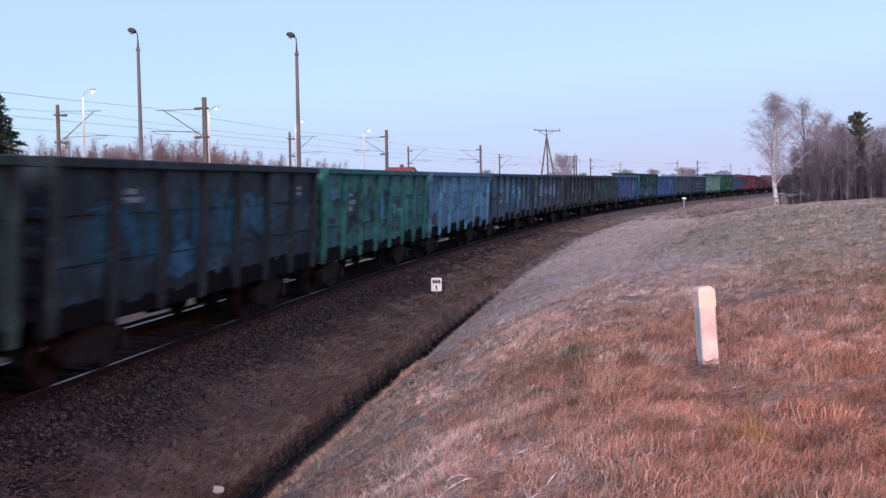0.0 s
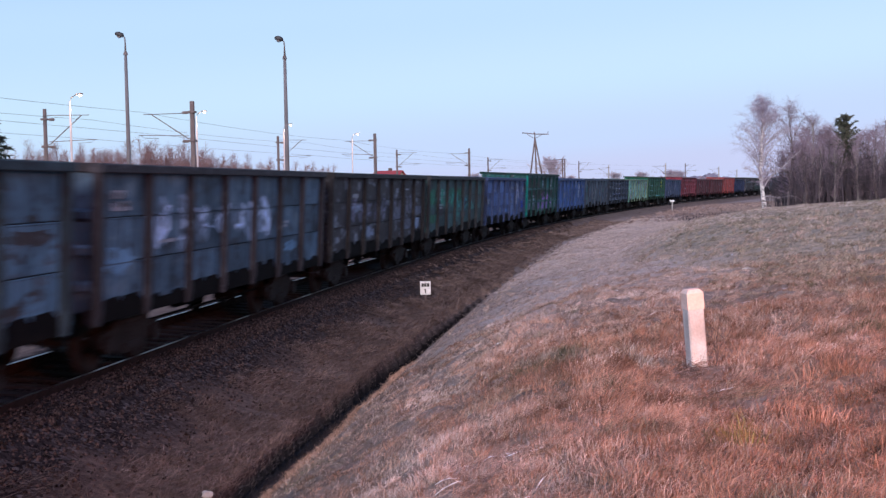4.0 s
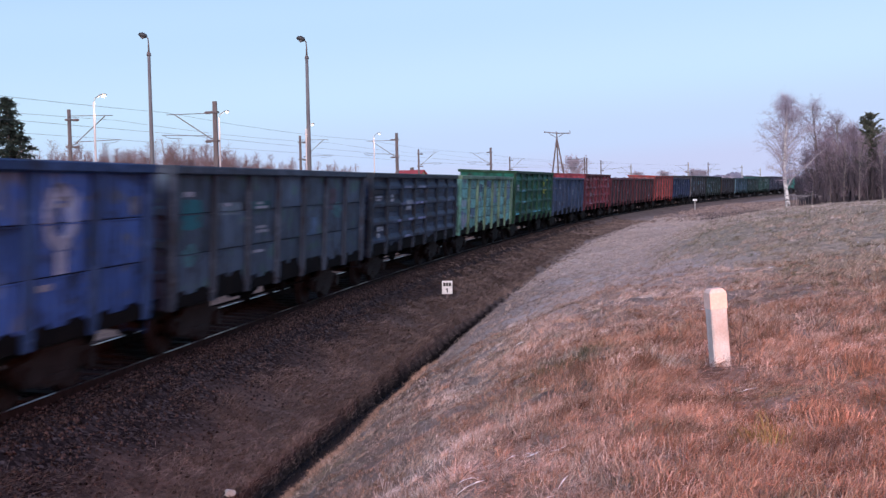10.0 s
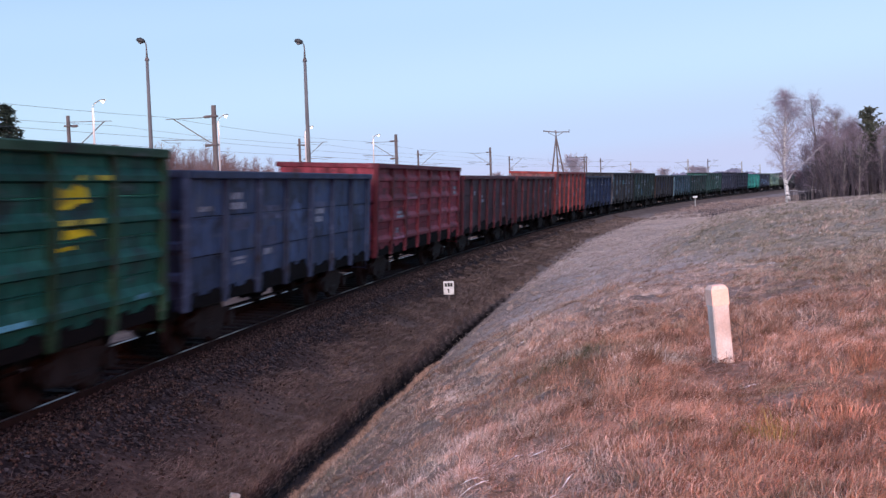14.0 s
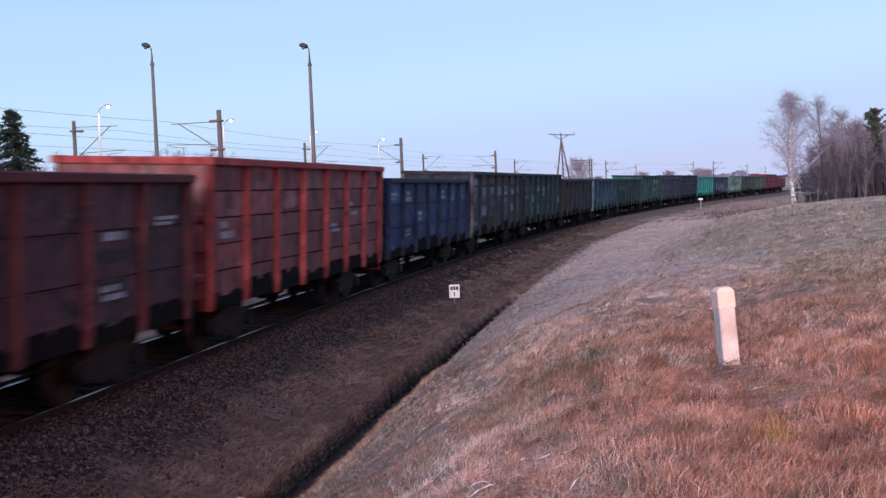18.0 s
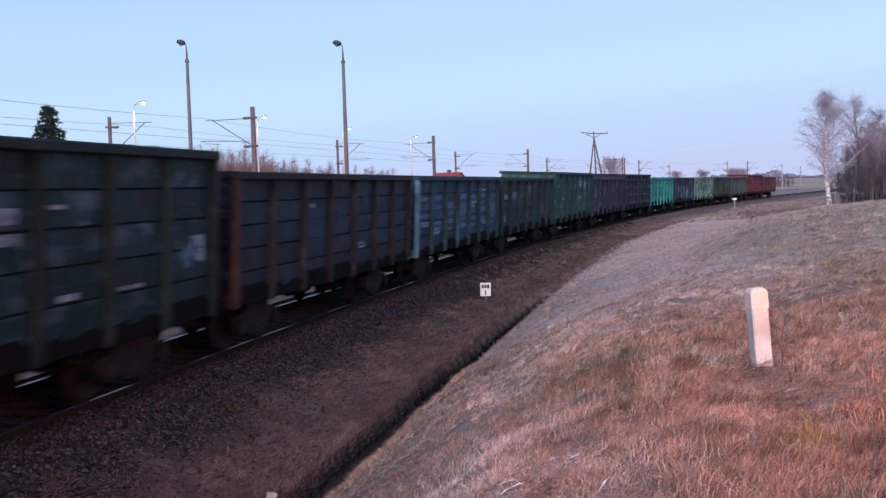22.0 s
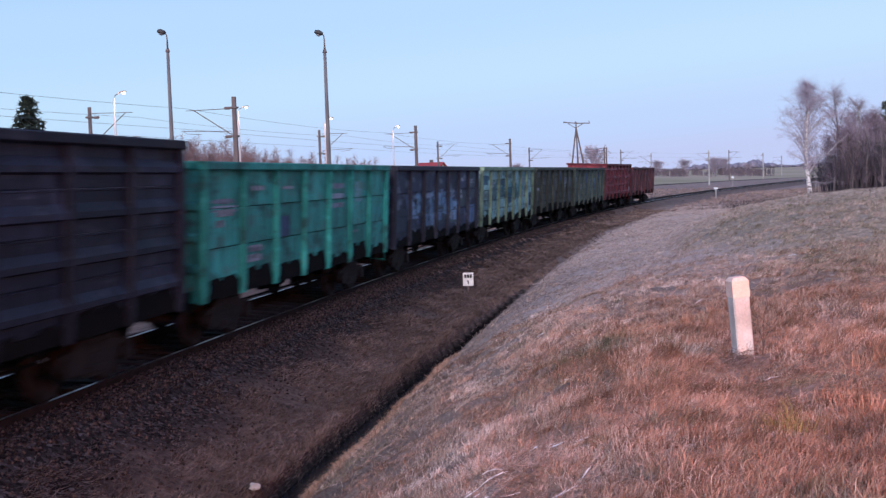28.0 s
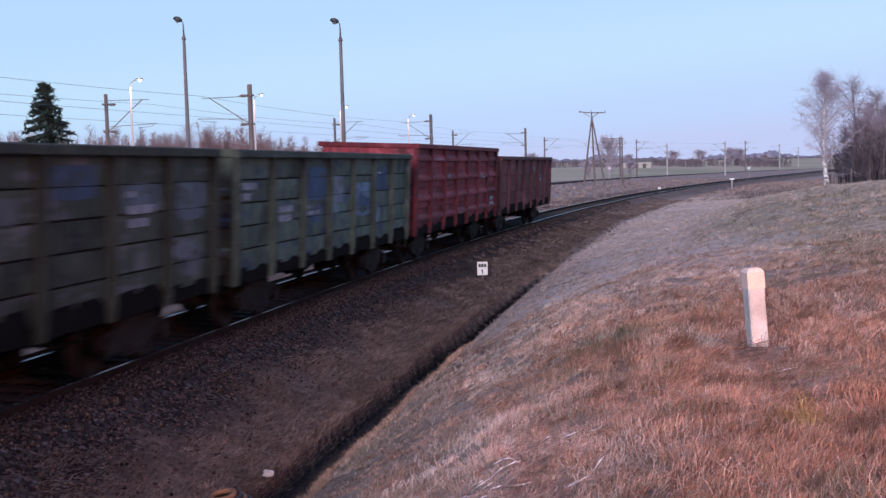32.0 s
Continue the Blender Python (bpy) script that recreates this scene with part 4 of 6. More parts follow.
DARK, NAVY, WHITE = (.03, .035, .045), (.05, .06, .12), (.26, .28, .34)
FLEET = [  # from the train's end: height, side, paint, post paint, patches and painted glints, stencils, words
    ("low", "plain", (.15, .056, .06), None, [((.22, .09, .09), 2)], 2, "dusty maroon"),
    ("tall", "pressed", (.185, .04, .047), None, [((.30, .17, .19), 4)], 3, "tall faded red"),
    ("low", "planked", (.122, .145, .112), None, [((.09, .12, .17), 4), ((.18, .22, .24), 3)], 4, "grey-green patched with blue"),
    ("low", "planked", (.075, .084, .062), None, [((.17, .17, .18), 3)], 4, "dirty olive"),
    ("low", "planked", (.25, .35, .33), (.17, .21, .15), [((.09, .15, .16), 5), ((.05, .11, .13), 2)], 4, "pale teal with olive posts"),
    ("low", "plain", (.05, .06, .095), (.045, .045, .06), [((.20, .25, .32), 9), ((.13, .17, .24), 5)], 5, "navy with pale blue patches"),
    ("low", "plain", (.078, .265, .217), (.065, .23, .19), [((.10, .29, .26), 2)], 6, "bright teal-green"),
    ("tall", "pressed", (.032, .034, .055), None, [((.06, .065, .11), 4)], 0, "tall dark navy"),
    ("low", "plain", (.05, .054, .085), None, [((.16, .13, .13), 2)], 5, "dull slate-coloured"),
    ("tall", "planked", (.046, .105, .088), None, [((.10, .12, .09), 4)], 5, "tall dark green"),
    ("low", "planked", (.024, .05, .055), (.03, .055, .05), [((.11, .06, .07), 4), ((.12, .14, .16), 2)], 2, "dark green-grey"),
    ("low", "planked", (.026, .055, .085), (.04, .07, .08), [((.10, .14, .19), 3)], 3, "dark blue, whitewashed by graffiti"),
    ("low", "planked", (.03, .034, .046), (.04, .034, .036), [((.06, .065, .09), 2)], 2, "sooty black"),
    ("tall", "planked", (.02, .05, .047), (.03, .045, .04), [((.10, .15, .18), 3)], 7, "tall dark teal"),
    ("tall", "planked", (.068, .064, .072), (.045, .043, .045), [((.13, .15, .17), 3), ((.09, .10, .12), 3)], 3, "tall brownish grey patched with blue"),
    ("low", "plain", (.032, .05, .115), (.022, .03, .06), [((.09, .13, .22), 2)], 8, "deep blue"),
    ("tall", "planked", (.205, .08, .076), (.235, .062, .058), [((.28, .15, .15), 2)], 4, "tall orange-red planked"),
    ("low", "plain", (.088, .042, .048), (.105, .036, .04), [((.05, .04, .045), 3)], 3, "dark maroon with red posts"),
    ("low", "plain", (.085, .038, .047), (.105, .036, .042), [((.05, .04, .045), 3)], 3, "maroon"),
    ("tall", "pressed", (.20, .046, .056), None, [((.33, .17, .2), 3)], 3, "tall bright red"),
    ("low", "plain", (.06, .085, .14), None, [((.10, .13, .2), 3)], 5, "dull blue"),
    # pale bulge patches here imitate the sky's reflection
    ("tall", "pressed", (.016, .10, .066), (.035, .08, .045), [((.16, .34, .38), 12)], 2, "tall green with painted sky glints"),
    ("low", "planked", (.19, .34, .30), (.15, .20, .14), [((.17, .20, .26), 4), ((.26, .24, .28), 2)], 4, "pale green with olive posts"),
    ("low", "pressed", (.038, .055, .085), (.035, .045, .06), [((.24, .24, .30), 7)], 4, "navy marked with white"),
    ("low", "plain", (.075, .10, .13), None, [((.09, .17, .18), 3)], 5, "dark grey-blue"),
    ("low", "plain", (.07, .115, .26), (.04, .065, .13), [((.14, .18, .30), 2)], 5, "periwinkle blue"),
    ("tall", "banded", (.024, .10, .095), (.014, .055, .048), [((.17, .23, .26), 5), ((.04, .20, .17), 4)], 2, "tall dark green with purple graffiti"),
    ("low", "plain", (.092, .127, .24), (.055, .07, .125), [((.12, .19, .36), 3)], 6, "strong blue"),
    ("low", "plain", (.055, .10, .10), (.05, .05, .05), [((.06, .17, .15), 3), ((.07, .05, .05), 2)], 3, "sooty sea-green"),
    ("low", "plain", (.056, .053, .057), (.045, .041, .041), [((.24, .27, .33), 5)], 2, "sooty brown with white patches"),
    ("low", "plain", (.085, .125, .16), (.055, .05, .055), [((.14, .21, .28), 3)], 4, "blue-grey with graffiti"),
    ("low", "plain", (.10, .16, .205), (.05, .07, .08), [((.08, .07, .07), 3), ((.18, .28, .36), 3)], 4, "worn grey-blue"),
    ("low", "plain", (.145, .235, .31), (.10, .175, .22), [((.12, .20, .28), 3), ((.14, .09, .085), 4)], 2, "light blue with rust blotches"),
    ("low", "plain", (.075, .185, .165), (.05, .15, .125), [((.07, .06, .085), 5), ((.10, .20, .26), 3)], 3, "teal with dark patches"),
    ("low", "plain", (.036, .056, .064), None, [((.06, .13, .19), 6)], 2, "dark blue-green with blue patches"),
    ("low", "plain", (.055, .10, .085), None, [((.08, .16, .14), 3)], 2, "dark green"),
]
SCRAWL = {26: [(2.0, 1.95, 3.4, 1.15, (.46, .24, .54)), (-4.3, 1.95, 2.0, .8, (.28, .34, .38))], 23: [(-1, 2.2, 4, .8, (.24, .24, .34))], 28: [(-3.5, 2.5, 5, 1.2, (.07, .24, .18)), (1, 2.3, 5, 1.2, (.10, .27, .25))], 29: [(-2, 2.3, 5, 1.0, (.2, .2, .25)), (3, 2.3, 4, 1.0, (.2, .2, .24))], 30: [(-1, 2.4, 7, 1.1, (.42, .48, .58))], 31: [(0, 2.4, 8, 1.1, (.26, .42, .52))],
          33: [(-2, 2.4, 6, 1.4, (.04, .08, .10)), (3, 2.2, 4, 1.2, (.16, .32, .32))], 34: [(-1, 2.3, 9, 1.3, (.05, .14, .19))], 5: [(-1, 2.1, 8, 1.2, (.2, .28, .36))], 4: [(0, 2.4, 8, 1.0, (.05, .16, .18))], 25: [(3.6, 2.7, 1.1, .9, (.36, .38, .45))], 21: [(3.6, 2.9, 1.3, 1.0, (.38, .36, .10))], 27: [(4, 2.5, 2, .9, (.32, .32, .42))], 13: [(-4, 2.3, 1.6, .8, (.2, .26, .32))]}
TRAIN = [build_wagon(k, hk, st, col, po, pa, mk, 0.72, f"{words} open coal wagon", SCRAWL.get(k, ())) for k, (hk, st, col, po, pa, mk, words) in enumerate(FLEET)]


M_HOUSING = material("dark_lamp_housing", (0.03, 0.03, 0.034), 0.6, second=(0.05, 0.045, 0.045))


# ---- lamps, masts and wires beyond the train ----
def ground_at(x, y):
    return float(height(np.array([x]), np.array([y]))[0])


def tall_lamp(x, y, top):
    z = ground_at(x, y)
    t = thing("lamp_mast", "tall grey unlit yard lamp on a tapered concrete mast", "street lamp", "yard lamps")
    t.matrix_basis = Matrix.Translation((x, y, z))
    h = top - z
    part("mast", Geo().tube([(0, 0, -.3), (0, 0, h * .5), (0, 0, h - .92)], [.135, .11, .08], 12), M_LAMP_MAST, t, smooth=True)
    part("bracket", Geo().tube([(0, 0, h - 1.0), (0, 0, h - .4), (-.02, 0, h - .15), (-.14, 0, h - .03)], [.06, .035, .03, .03], 8), M_MAST, t, smooth=True)
    part("collar", Geo().tube([(0, 0, h - 1.05), (0, 0, h - .88)], [.13, .08], 10), M_MAST, t)
    head = part("lamp_head", Geo().tube([(-.06, 0, h - .06), (-.14, 0, h - .03), (-.3, 0, h + .04), (-.46, 0, h + .06), (-.52, 0, h + .05)], [.05, .12, .14, .1, .03], 10), M_HOUSING, t, smooth=True)
    part("lamp_glass", Geo().tube([(-.2, 0, h - .06), (-.3, 0, h - .1), (-.4, 0, h - .06)], [.06, .09, .05], 8), M_LAMP_MAST, head, smooth=True)
    return t


def lit_lamp(x, y, top):
    z = ground_at(x, y)
    t = thing("street_lamp", "slim white lamp post with a lit warm lamp", "street lamp", "lit platform lamps")
    t.matrix_basis = Matrix.Translation((x, y, z))
    h = top - z
    part("post", Geo().tube([(0, 0, -.3), (0, 0, h - .35)], [.075, .05], 10), M_WHITE_MAST, t, smooth=True)
    part("arm", Geo().tube([(0, 0, h - .4), (.08, 0, h - .15), (.36, 0, h + .02)], .025, 6), M_MAST, t)
    head = part("lamp_head", Geo().tube([(.3, 0, h + .0), (.4, 0, h + .03), (.6, 0, h + .05), (.7, 0, h + .03)], [.02, .035, .04, .02], 8), M_MAST, t, smooth=True)
    part("bulb", Geo().tube([(.45, 0, h - .03), (.49, 0, h - .045), (.57, 0, h - .045), (.61, 0, h - .02)], [.03, .075, .075, .03], 8), M_BULB, head, "glowing sodium lamp", smooth=True)
    return t


def catenary_mast(x, y, top, side, turn, size=1.0, mast=None):
    """A mast whose cantilever reaches to its right (side 1) or left (-1)."""
    z = ground_at(x, y)
    t = thing("catenary_mast", "dark concrete catenary mast with a steel cantilever arm", "catenary mast", "masts of the electrified line")
    t.matrix_basis = Matrix.Translation((x, y, z)) @ pose(0, 0, 0, 0, 0, turn)
    h = top - z
    w = .125 if side > 0 else .155
    part("mast", Geo().tube([(0, 0, -.4), (0, 0, h)], [w * 1.25, w], 8), mast or M_MAST, t)
    g = lambda *p: Geo().tube(p, .032 * size, 6)
    a = side
    drop, reach = (.46, 2.5) if side > 0 else (.77, 2.65)
    part("strut", g((0, 0, h - 2.42), (a * .35, 0, h - 2.3), (a * reach, 0, h - drop)), M_MAST, t)
    part("tie_rod", Geo().tube([(0, 0, h - drop + .04), (a * (reach + .5), 0, h - drop)], .024, 5), M_MAST, t)
    part("registration_arm", Geo().tube([(a * .25, 0, h - 2.16), (a * 3.5, 0, h - 2.06)], .024 * size, 6), M_MAST, t)
    part("steady_arm", Geo().tube([(a * 3.4, 0, h - 2.07), (a * 3.1, 0, h - 2.24), (a * 2.2, 0, h - 2.3)], .015, 5), M_WIRE, t)
    for z2 in (h - .7, h - 2.5):
        part("insulator", Geo().tube([(a * .22, 0, z2), (a * .3, 0, z2), (a * .6, 0, z2), (a * .68, 0, z2)], [.03, .09, .09, .03], 8), M_MAST, t)
    for z2 in (h - .78, h - 2.58):
        part("clamp", Geo().box(-.22, .22, -.22, .22, z2 + .04, z2 + .16, .02), M_MAST, t)
    return t


# left row, right row: x, y
LEFT_ROW = [(-22.26, 75), (-10.97, 117), (1.91, 165), (20.16, 216), (46, 262), (86.8, 318)]
RIGHT_ROW = [(-11.96, 71), (-0.9, 116), (12.6, 165), (38.6, 240), (57.8, 285), (69.3, 272), (105.1, 346), (137.8, 430)]
for x, y in LEFT_ROW:
    catenary_mast(x, y, 8.48, 1, -8)
for x, y in RIGHT_ROW:
    catenary_mast(x, y, 8.55 if y < 260 else 7.8, -1, -8, 1.0, M_CONCRETE if y > 260 else None)
tall_lamp(-13.5, 60, 11.2)
tall_lamp(-5.16, 60, 10.9)
LIT = [(-16.48, 60), (-12.21, 74), (-7.96, 90), (-3.0, 107)]
for x, y in LIT:
    lit_lamp(x, y, 8.1)
    bulb = new("lamp_light", bpy.data.lights.new("lamp_light", "POINT"))
    bulb.data.energy, bulb.data.color, bulb.data.shadow_soft_size = 55, (1.0, 0.72, 0.5), 0.08
    bulb.location = (x + .5, y - .3, 7.75)


def wire(name, pts, sag, r=0.02):
    out = []
    for (x0, y0, z0), (x1, y1, z1) in zip(pts, pts[1:]):
        for k in range(8):
            u = k / 8
            out.append((x0 + (x1 - x0) * u, y0 + (y1 - y0) * u, z0 + (z1 - z0) * u - sag * 4 * u * (1 - u)))
    out.append(pts[-1])
    return tagged(part(name, Geo().tube(out, r, 4), M_WIRE), "thin overhead wire strung between the masts", "overhead wire", "overhead wires")


def row_wire(row, dx, z, sag, r):
    ext = [(row[0][0] - 11.5, row[0][1] - 44)] + row
    wire("overhead_wire", [(x + dx, y, z) for x, y in ext], sag, r)


for row, dx, z_high, z_low in ((LEFT_ROW, 3.1, 7.72, 6.45), (RIGHT_ROW[:5], -3.1, 7.9, 6.6)):
    row_wire(row, dx, z_high, 0.25, .009)
    row_wire(row, dx, z_low, 0.04, .009)

# ---- boundary post, plate and marker ----
def build_post():
    t = thing("marker_post", "weathered white concrete marker post with orange painted top, leaning", "marker post")
    t.matrix_basis = pose(2.572, 9.07, 1.34, 0, -4.2, 6)
    a = .070
    part("shaft", Geo().box(-a, a, -a, a, -.25, .56, .012), M_POST, t)
    b, c = a + .002, a - .02
    band = Geo().box(-b, b, -b, b, .535, .668)
    band.add([(u * e, v * e, z) for z, e in ((.668, b), (.698, c)) for u, v in ((-1, -1), (1, -1), (1, 1), (-1, 1))], [(4, 5, 6, 7), (0, 1, 5, 4), (1, 2, 6, 5), (2, 3, 7, 6), (3, 0, 4, 7)])
    part("painted_band", band, M_ORANGE, t, "orange painted band")
    return t


M_POST = material("whitewashed_concrete", (0.68, 0.64, 0.62), 0.9, second=(0.48, 0.43, 0.40), scale=5, grain=60, bump=0.3)
M_ORANGE = material("faded_orange_paint", (0.85, 0.63, 0.54), 0.8, second=(0.80, 0.55, 0.44), scale=6, grain=50)
M_PLATE = material("enamel_white", (0.72, 0.72, 0.72), 0.5, second=(0.6, 0.59, 0.58), scale=8)
M_BLACK = material("black_paint", (0.02, 0.02, 0.02), 0.6)
build_post()


def build_dry_weed():
    """A withered weed that stands before the marker post."""
    x, y = 2.66, 8.86
    t = thing("dry_weed", "thin dark withered weed stalk beside the post", "weed")
    t.matrix_basis = pose(x, y, ground_at(x, y), 0, 0, 20)
    g = random.Random(3)
    for dx, h in ((-.10, .36), (.02, .42), (.09, .26)):
        pts = [(dx * u * u + .01 * math.sin(8 * u), -.04 * u, h * u) for u in np.linspace(0, 1, 7)]
        stalk = Geo().tube(pts, [.0035 * (1 - .6 * u) for u in np.linspace(0, 1, 7)], 5)
        for px, py, pz in pts[2:]:
            stalk.tube([(px, py, pz), (px + g.uniform(-.05, .05), py + g.uniform(-.03, .03), pz + g.uniform(.02, .05))], [.002, .004], 4)
        part("stalk", stalk, M_BARK, t)
    return t


def build_plate():
    """A hectometre plate on a short stake beside the track."""
    x, y, h = on_track(5.6, 3.35)
    x, y = float(x), float(y)
    z = ground_at(x, y)
    t = thing("distance_plate", "small white distance plate with dark figures on a stake", "distance sign")
    t.matrix_basis = pose(x, y, z, 0, 0, -3)
    part("stake", Geo().tube([(0, .02, -.2), (0, .02, .3)], .03, 8), M_MAST, t)
    board = part("board", Geo().box(-.165, .165, -.012, .012, .17, .59, .01), M_PLATE, t)
    g = Geo()
    for k in range(3):
        g.box(-.12 + k * .085, -.05 + k * .085, -.016, -.011, .42, .53)
    part("figure_bar", g, M_BLACK, board)
    part("figure_stroke", Geo().box(-.02, .015, -.016, -.011, .22, .35).box(-.045, -.02, -.016, -.011, .31, .335), M_BLACK, board)
    return t


def build_marker():
    x, y, h = on_track(112, 4.6)
    x, y = float(x), float(y)
    t = thing("track_marker", "small white marker board on a grey post by the track", "railway sign")
    t.matrix_basis = pose(x, y, ground_at(x, y), 0, 0, -10)
    part("post", Geo().tube([(0, 0, -.2), (0, 0, 1.25)], .07, 8), M_CONCRETE, t)
    part("board", Geo().box(-.27, .27, -.1, .0, 1.12, 1.34, .02), M_PLATE, t)
    return t


build_plate()
build_marker()



def small_signal(s, d, h, w):
    x, y, _ = on_track(s, d)
    x, y = float(x), float(y)
    t = thing("ground_signal", "small white lineside marker on a short post", "railway sign", "lineside markers")
    t.matrix_basis = pose(x, y, ground_at(x, y), 0, 0, -15)
    part("post", Geo().tube([(0, 0, -.2), (0, 0, h)], .05, 6), M_CONCRETE, t)
    part("board", Geo().box(-w / 2, w / 2, -.1, .02, h - .05, h + w * .7, .03), M_PLATE, t)


small_signal(104, -2.6, .2, .32)
small_signal(205, -38, 2.2, .5)
small_signal(190, -6, 2.0, .5)

def build_litter():
    g = random.Random(5)
    x, y, _ = on_track(-15.75, 4.31)
    x, y = float(x), float(y)
    bm = bmesh.new()
    bmesh.ops.create_icosphere(bm, subdivisions=2, radius=.075)
    for v in bm.verts:
        v.co *= g.uniform(.7, 1.2)
        v.co.z *= .7
    me = bpy.data.meshes.new("litter")
    bm.to_mesh(me)
    bm.free()
    me.materials.append(M_CONCRETE)
    o = tagged(new("crumpled_bag", me), "crumpled white plastic bag in the grass by the ditch", "litter")
    o.location = (x, y, ground_at(x, y) + .08)
    x, y, _ = on_track(-17.15, 4.3)
    x, y = float(x), float(y)
    t = thing("coiled_hose", "coiled orange and black hose lying by the ditch", "hose")
    t.matrix_basis = pose(x, y, ground_at(x, y) + .1, 12, -8, 0)
    for k in range(4):
        ring = [(math.cos(q * .2094) * (.29 - .05 * k), math.sin(q * .2094) * (.22 - .04 * k), .045 * k) for q in range(31)]
        part("coil", Geo().tube(ring, .032, 8, False), M_ORANGE_HOSE if k % 2 else M_BLACK, t, smooth=True)


M_ORANGE_HOSE = material("orange_rubber", (0.17, 0.08, 0.045), 0.8, second=(0.09, 0.045, 0.03), scale=6)
build_litter()

# ---- trees ----
M_BARK = material("grey_brown_bark", (0.13, 0.10, 0.095), 0.95, second=(0.08, 0.06, 0.055), scale=3, grain=30)
M_BIRCH = material("white_birch_bark", (0.75, 0.70, 0.68), 0.8, second=(0.10, 0.08, 0.08), scale=5, mix=0.35, stretch=(1, 1, 2.5))
M_BIRCH_LIMB = material("pale_birch_limb", (0.55, 0.49, 0.50), 0.8, second=(0.32, 0.27, 0.28), scale=5)
M_BARK_PALE = material("pale_grey_bark", (0.19, 0.155, 0.155), 0.9, second=(0.14, 0.11, 0.10), scale=3, grain=30)
M_TWIG = material("purple_brown_twigs", (0.34, 0.25, 0.295), 0.9, second=(0.22, 0.16, 0.19), scale=1, bump=0)
M_TWIG_BIRCH = material("pale_birch_twigs", (0.41, 0.325, 0.39), 0.9, second=(0.31, 0.245, 0.30), scale=1, bump=0)
M_UNDER = material("brown_undergrowth", (0.085, 0.066, 0.078), 0.9, second=(0.048, 0.037, 0.044), scale=1, bump=0)
M_TWIG_RED = material("russet_twigs", (0.25, 0.145, 0.14), 0.9, second=(0.17, 0.10, 0.10), scale=1, bump=0)
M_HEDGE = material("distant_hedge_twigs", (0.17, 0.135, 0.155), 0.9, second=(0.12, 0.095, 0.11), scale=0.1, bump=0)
M_NEEDLE = material("dark_needles", (0.022, 0.034, 0.022), 0.9, second=(0.012, 0.022, 0.018), scale=2, bump=0, island=0.4)
M_NEEDLE_PINE = material("pine_needles", (0.09, 0.095, 0.065), 0.9, second=(0.05, 0.055, 0.04), scale=2, bump=0, island=0.4)


def bare_tree(rng, h, girth, spread, droop=0.0, lean=0.0, density=1.0, first=0.25, twig=0.0045, rising=0.7, low=1.5):
    """Trunk, limbs and twigs of a leafless tree, as three gatherings."""
    trunk, limbs, twigs = Geo(), Geo(), Geo()
    pts, p, a = [], Vector((0, 0, -.2)), rng.uniform(0, 6.28)
    n = 9
    for k in range(n + 1):
        u = k / n
        pts.append(Vector((math.cos(a) * lean * u * h + .12 * math.sin(u * 7 + a), math.sin(a) * lean * u * h * .4 + .1 * math.sin(u * 5 + a * 2), -.2 + u * (h * .96 + .2))))
    trunk.tube(pts, [girth * (1 - .93 * k / n) + .01 for k in range(n + 1)], 9)
    count = int(26 * density)
    for i in range(count):
        u = first + (0.97 - first) * (i + rng.random()) / count
        k = min(int(u * n), n - 1)
        base = pts[k].lerp(pts[k + 1], u * n - k)
        az = rng.uniform(0, 6.28)
        length = spread * (.2 + 1.1 * math.sin(math.pi * min(1, (1.04 - u) / (1.04 - first)) ** low)) * rng.uniform(.65, 1.1)
        up = rng.uniform(rising, rising + 1.4)
        d = Vector((math.cos(az), math.sin(az), up)).normalized()
        q, bp = base.copy(), [base.copy()]
        for j in range(5):
            d = (d + Vector((rng.uniform(-.2, .2), rng.uniform(-.2, .2), rng.uniform(-.12, .16) - droop * .25 * j))).normalized()
            q = q + d * length / 5
            bp.append(q.copy())
        r0 = max(girth * .33 * (1.1 - u), .02)
        limbs.tube(bp, [r0 * (1 - .17 * j) for j in range(6)], 5, False)
        for j in range(int(11 * density) + 3):
            w = rng.uniform(.2, 1)
            kk = min(int(w * 5), 4)
            b = bp[kk].lerp(bp[kk + 1], w * 5 - kk)
            e = Vector((rng.gauss(0, 1), rng.gauss(0, 1), rng.uniform(.1, 1.4) - droop)).normalized()
            l2 = rng.uniform(.3, .8)
            mid = b + e * l2 * .5
            tip = mid + (e + Vector((0, 0, .25 - droop * 1.6))).normalized() * l2 * .5
            twigs.tube([b, mid, tip], [twig * 1.4, twig, twig * .5], 3, False)
            for _ in range(7):
                b2 = b.lerp(tip, rng.uniform(.25, 1))
                e2 = (e + Vector((rng.gauss(0, .8), rng.gauss(0, .8), rng.gauss(0, .5) - droop * 1.5))).normalized()
                l3 = l2 * rng.uniform(.3, .7)
                side = e2.cross(Vector((rng.gauss(0, 1), rng.gauss(0, 1), rng.gauss(0, 1)))).normalized() * twig * .75
                twigs.add([b2 - side, b2 + side, b2 + (e2 + Vector((0, 0, -droop * .6))).normalized() * l3], [(0, 1, 2)])
    return trunk, limbs, twigs


def plant_tree(name, label, rng, at, h, girth, spread, bark, twig_mat, group="", **more):
    t = thing(name, label, "tree", group)
    t.matrix_basis = Matrix.Translation((at[0], at[1], ground_at(*at) - .05))
    trunk, limbs, twigs = bare_tree(rng, h, girth, spread, **more)
    part("trunk", trunk, bark, t, smooth=True)
    part("limb_frame", limbs, M_BIRCH_LIMB if bark is M_BIRCH else bark, t)
    part("crown", twigs, twig_mat, t)
    return t


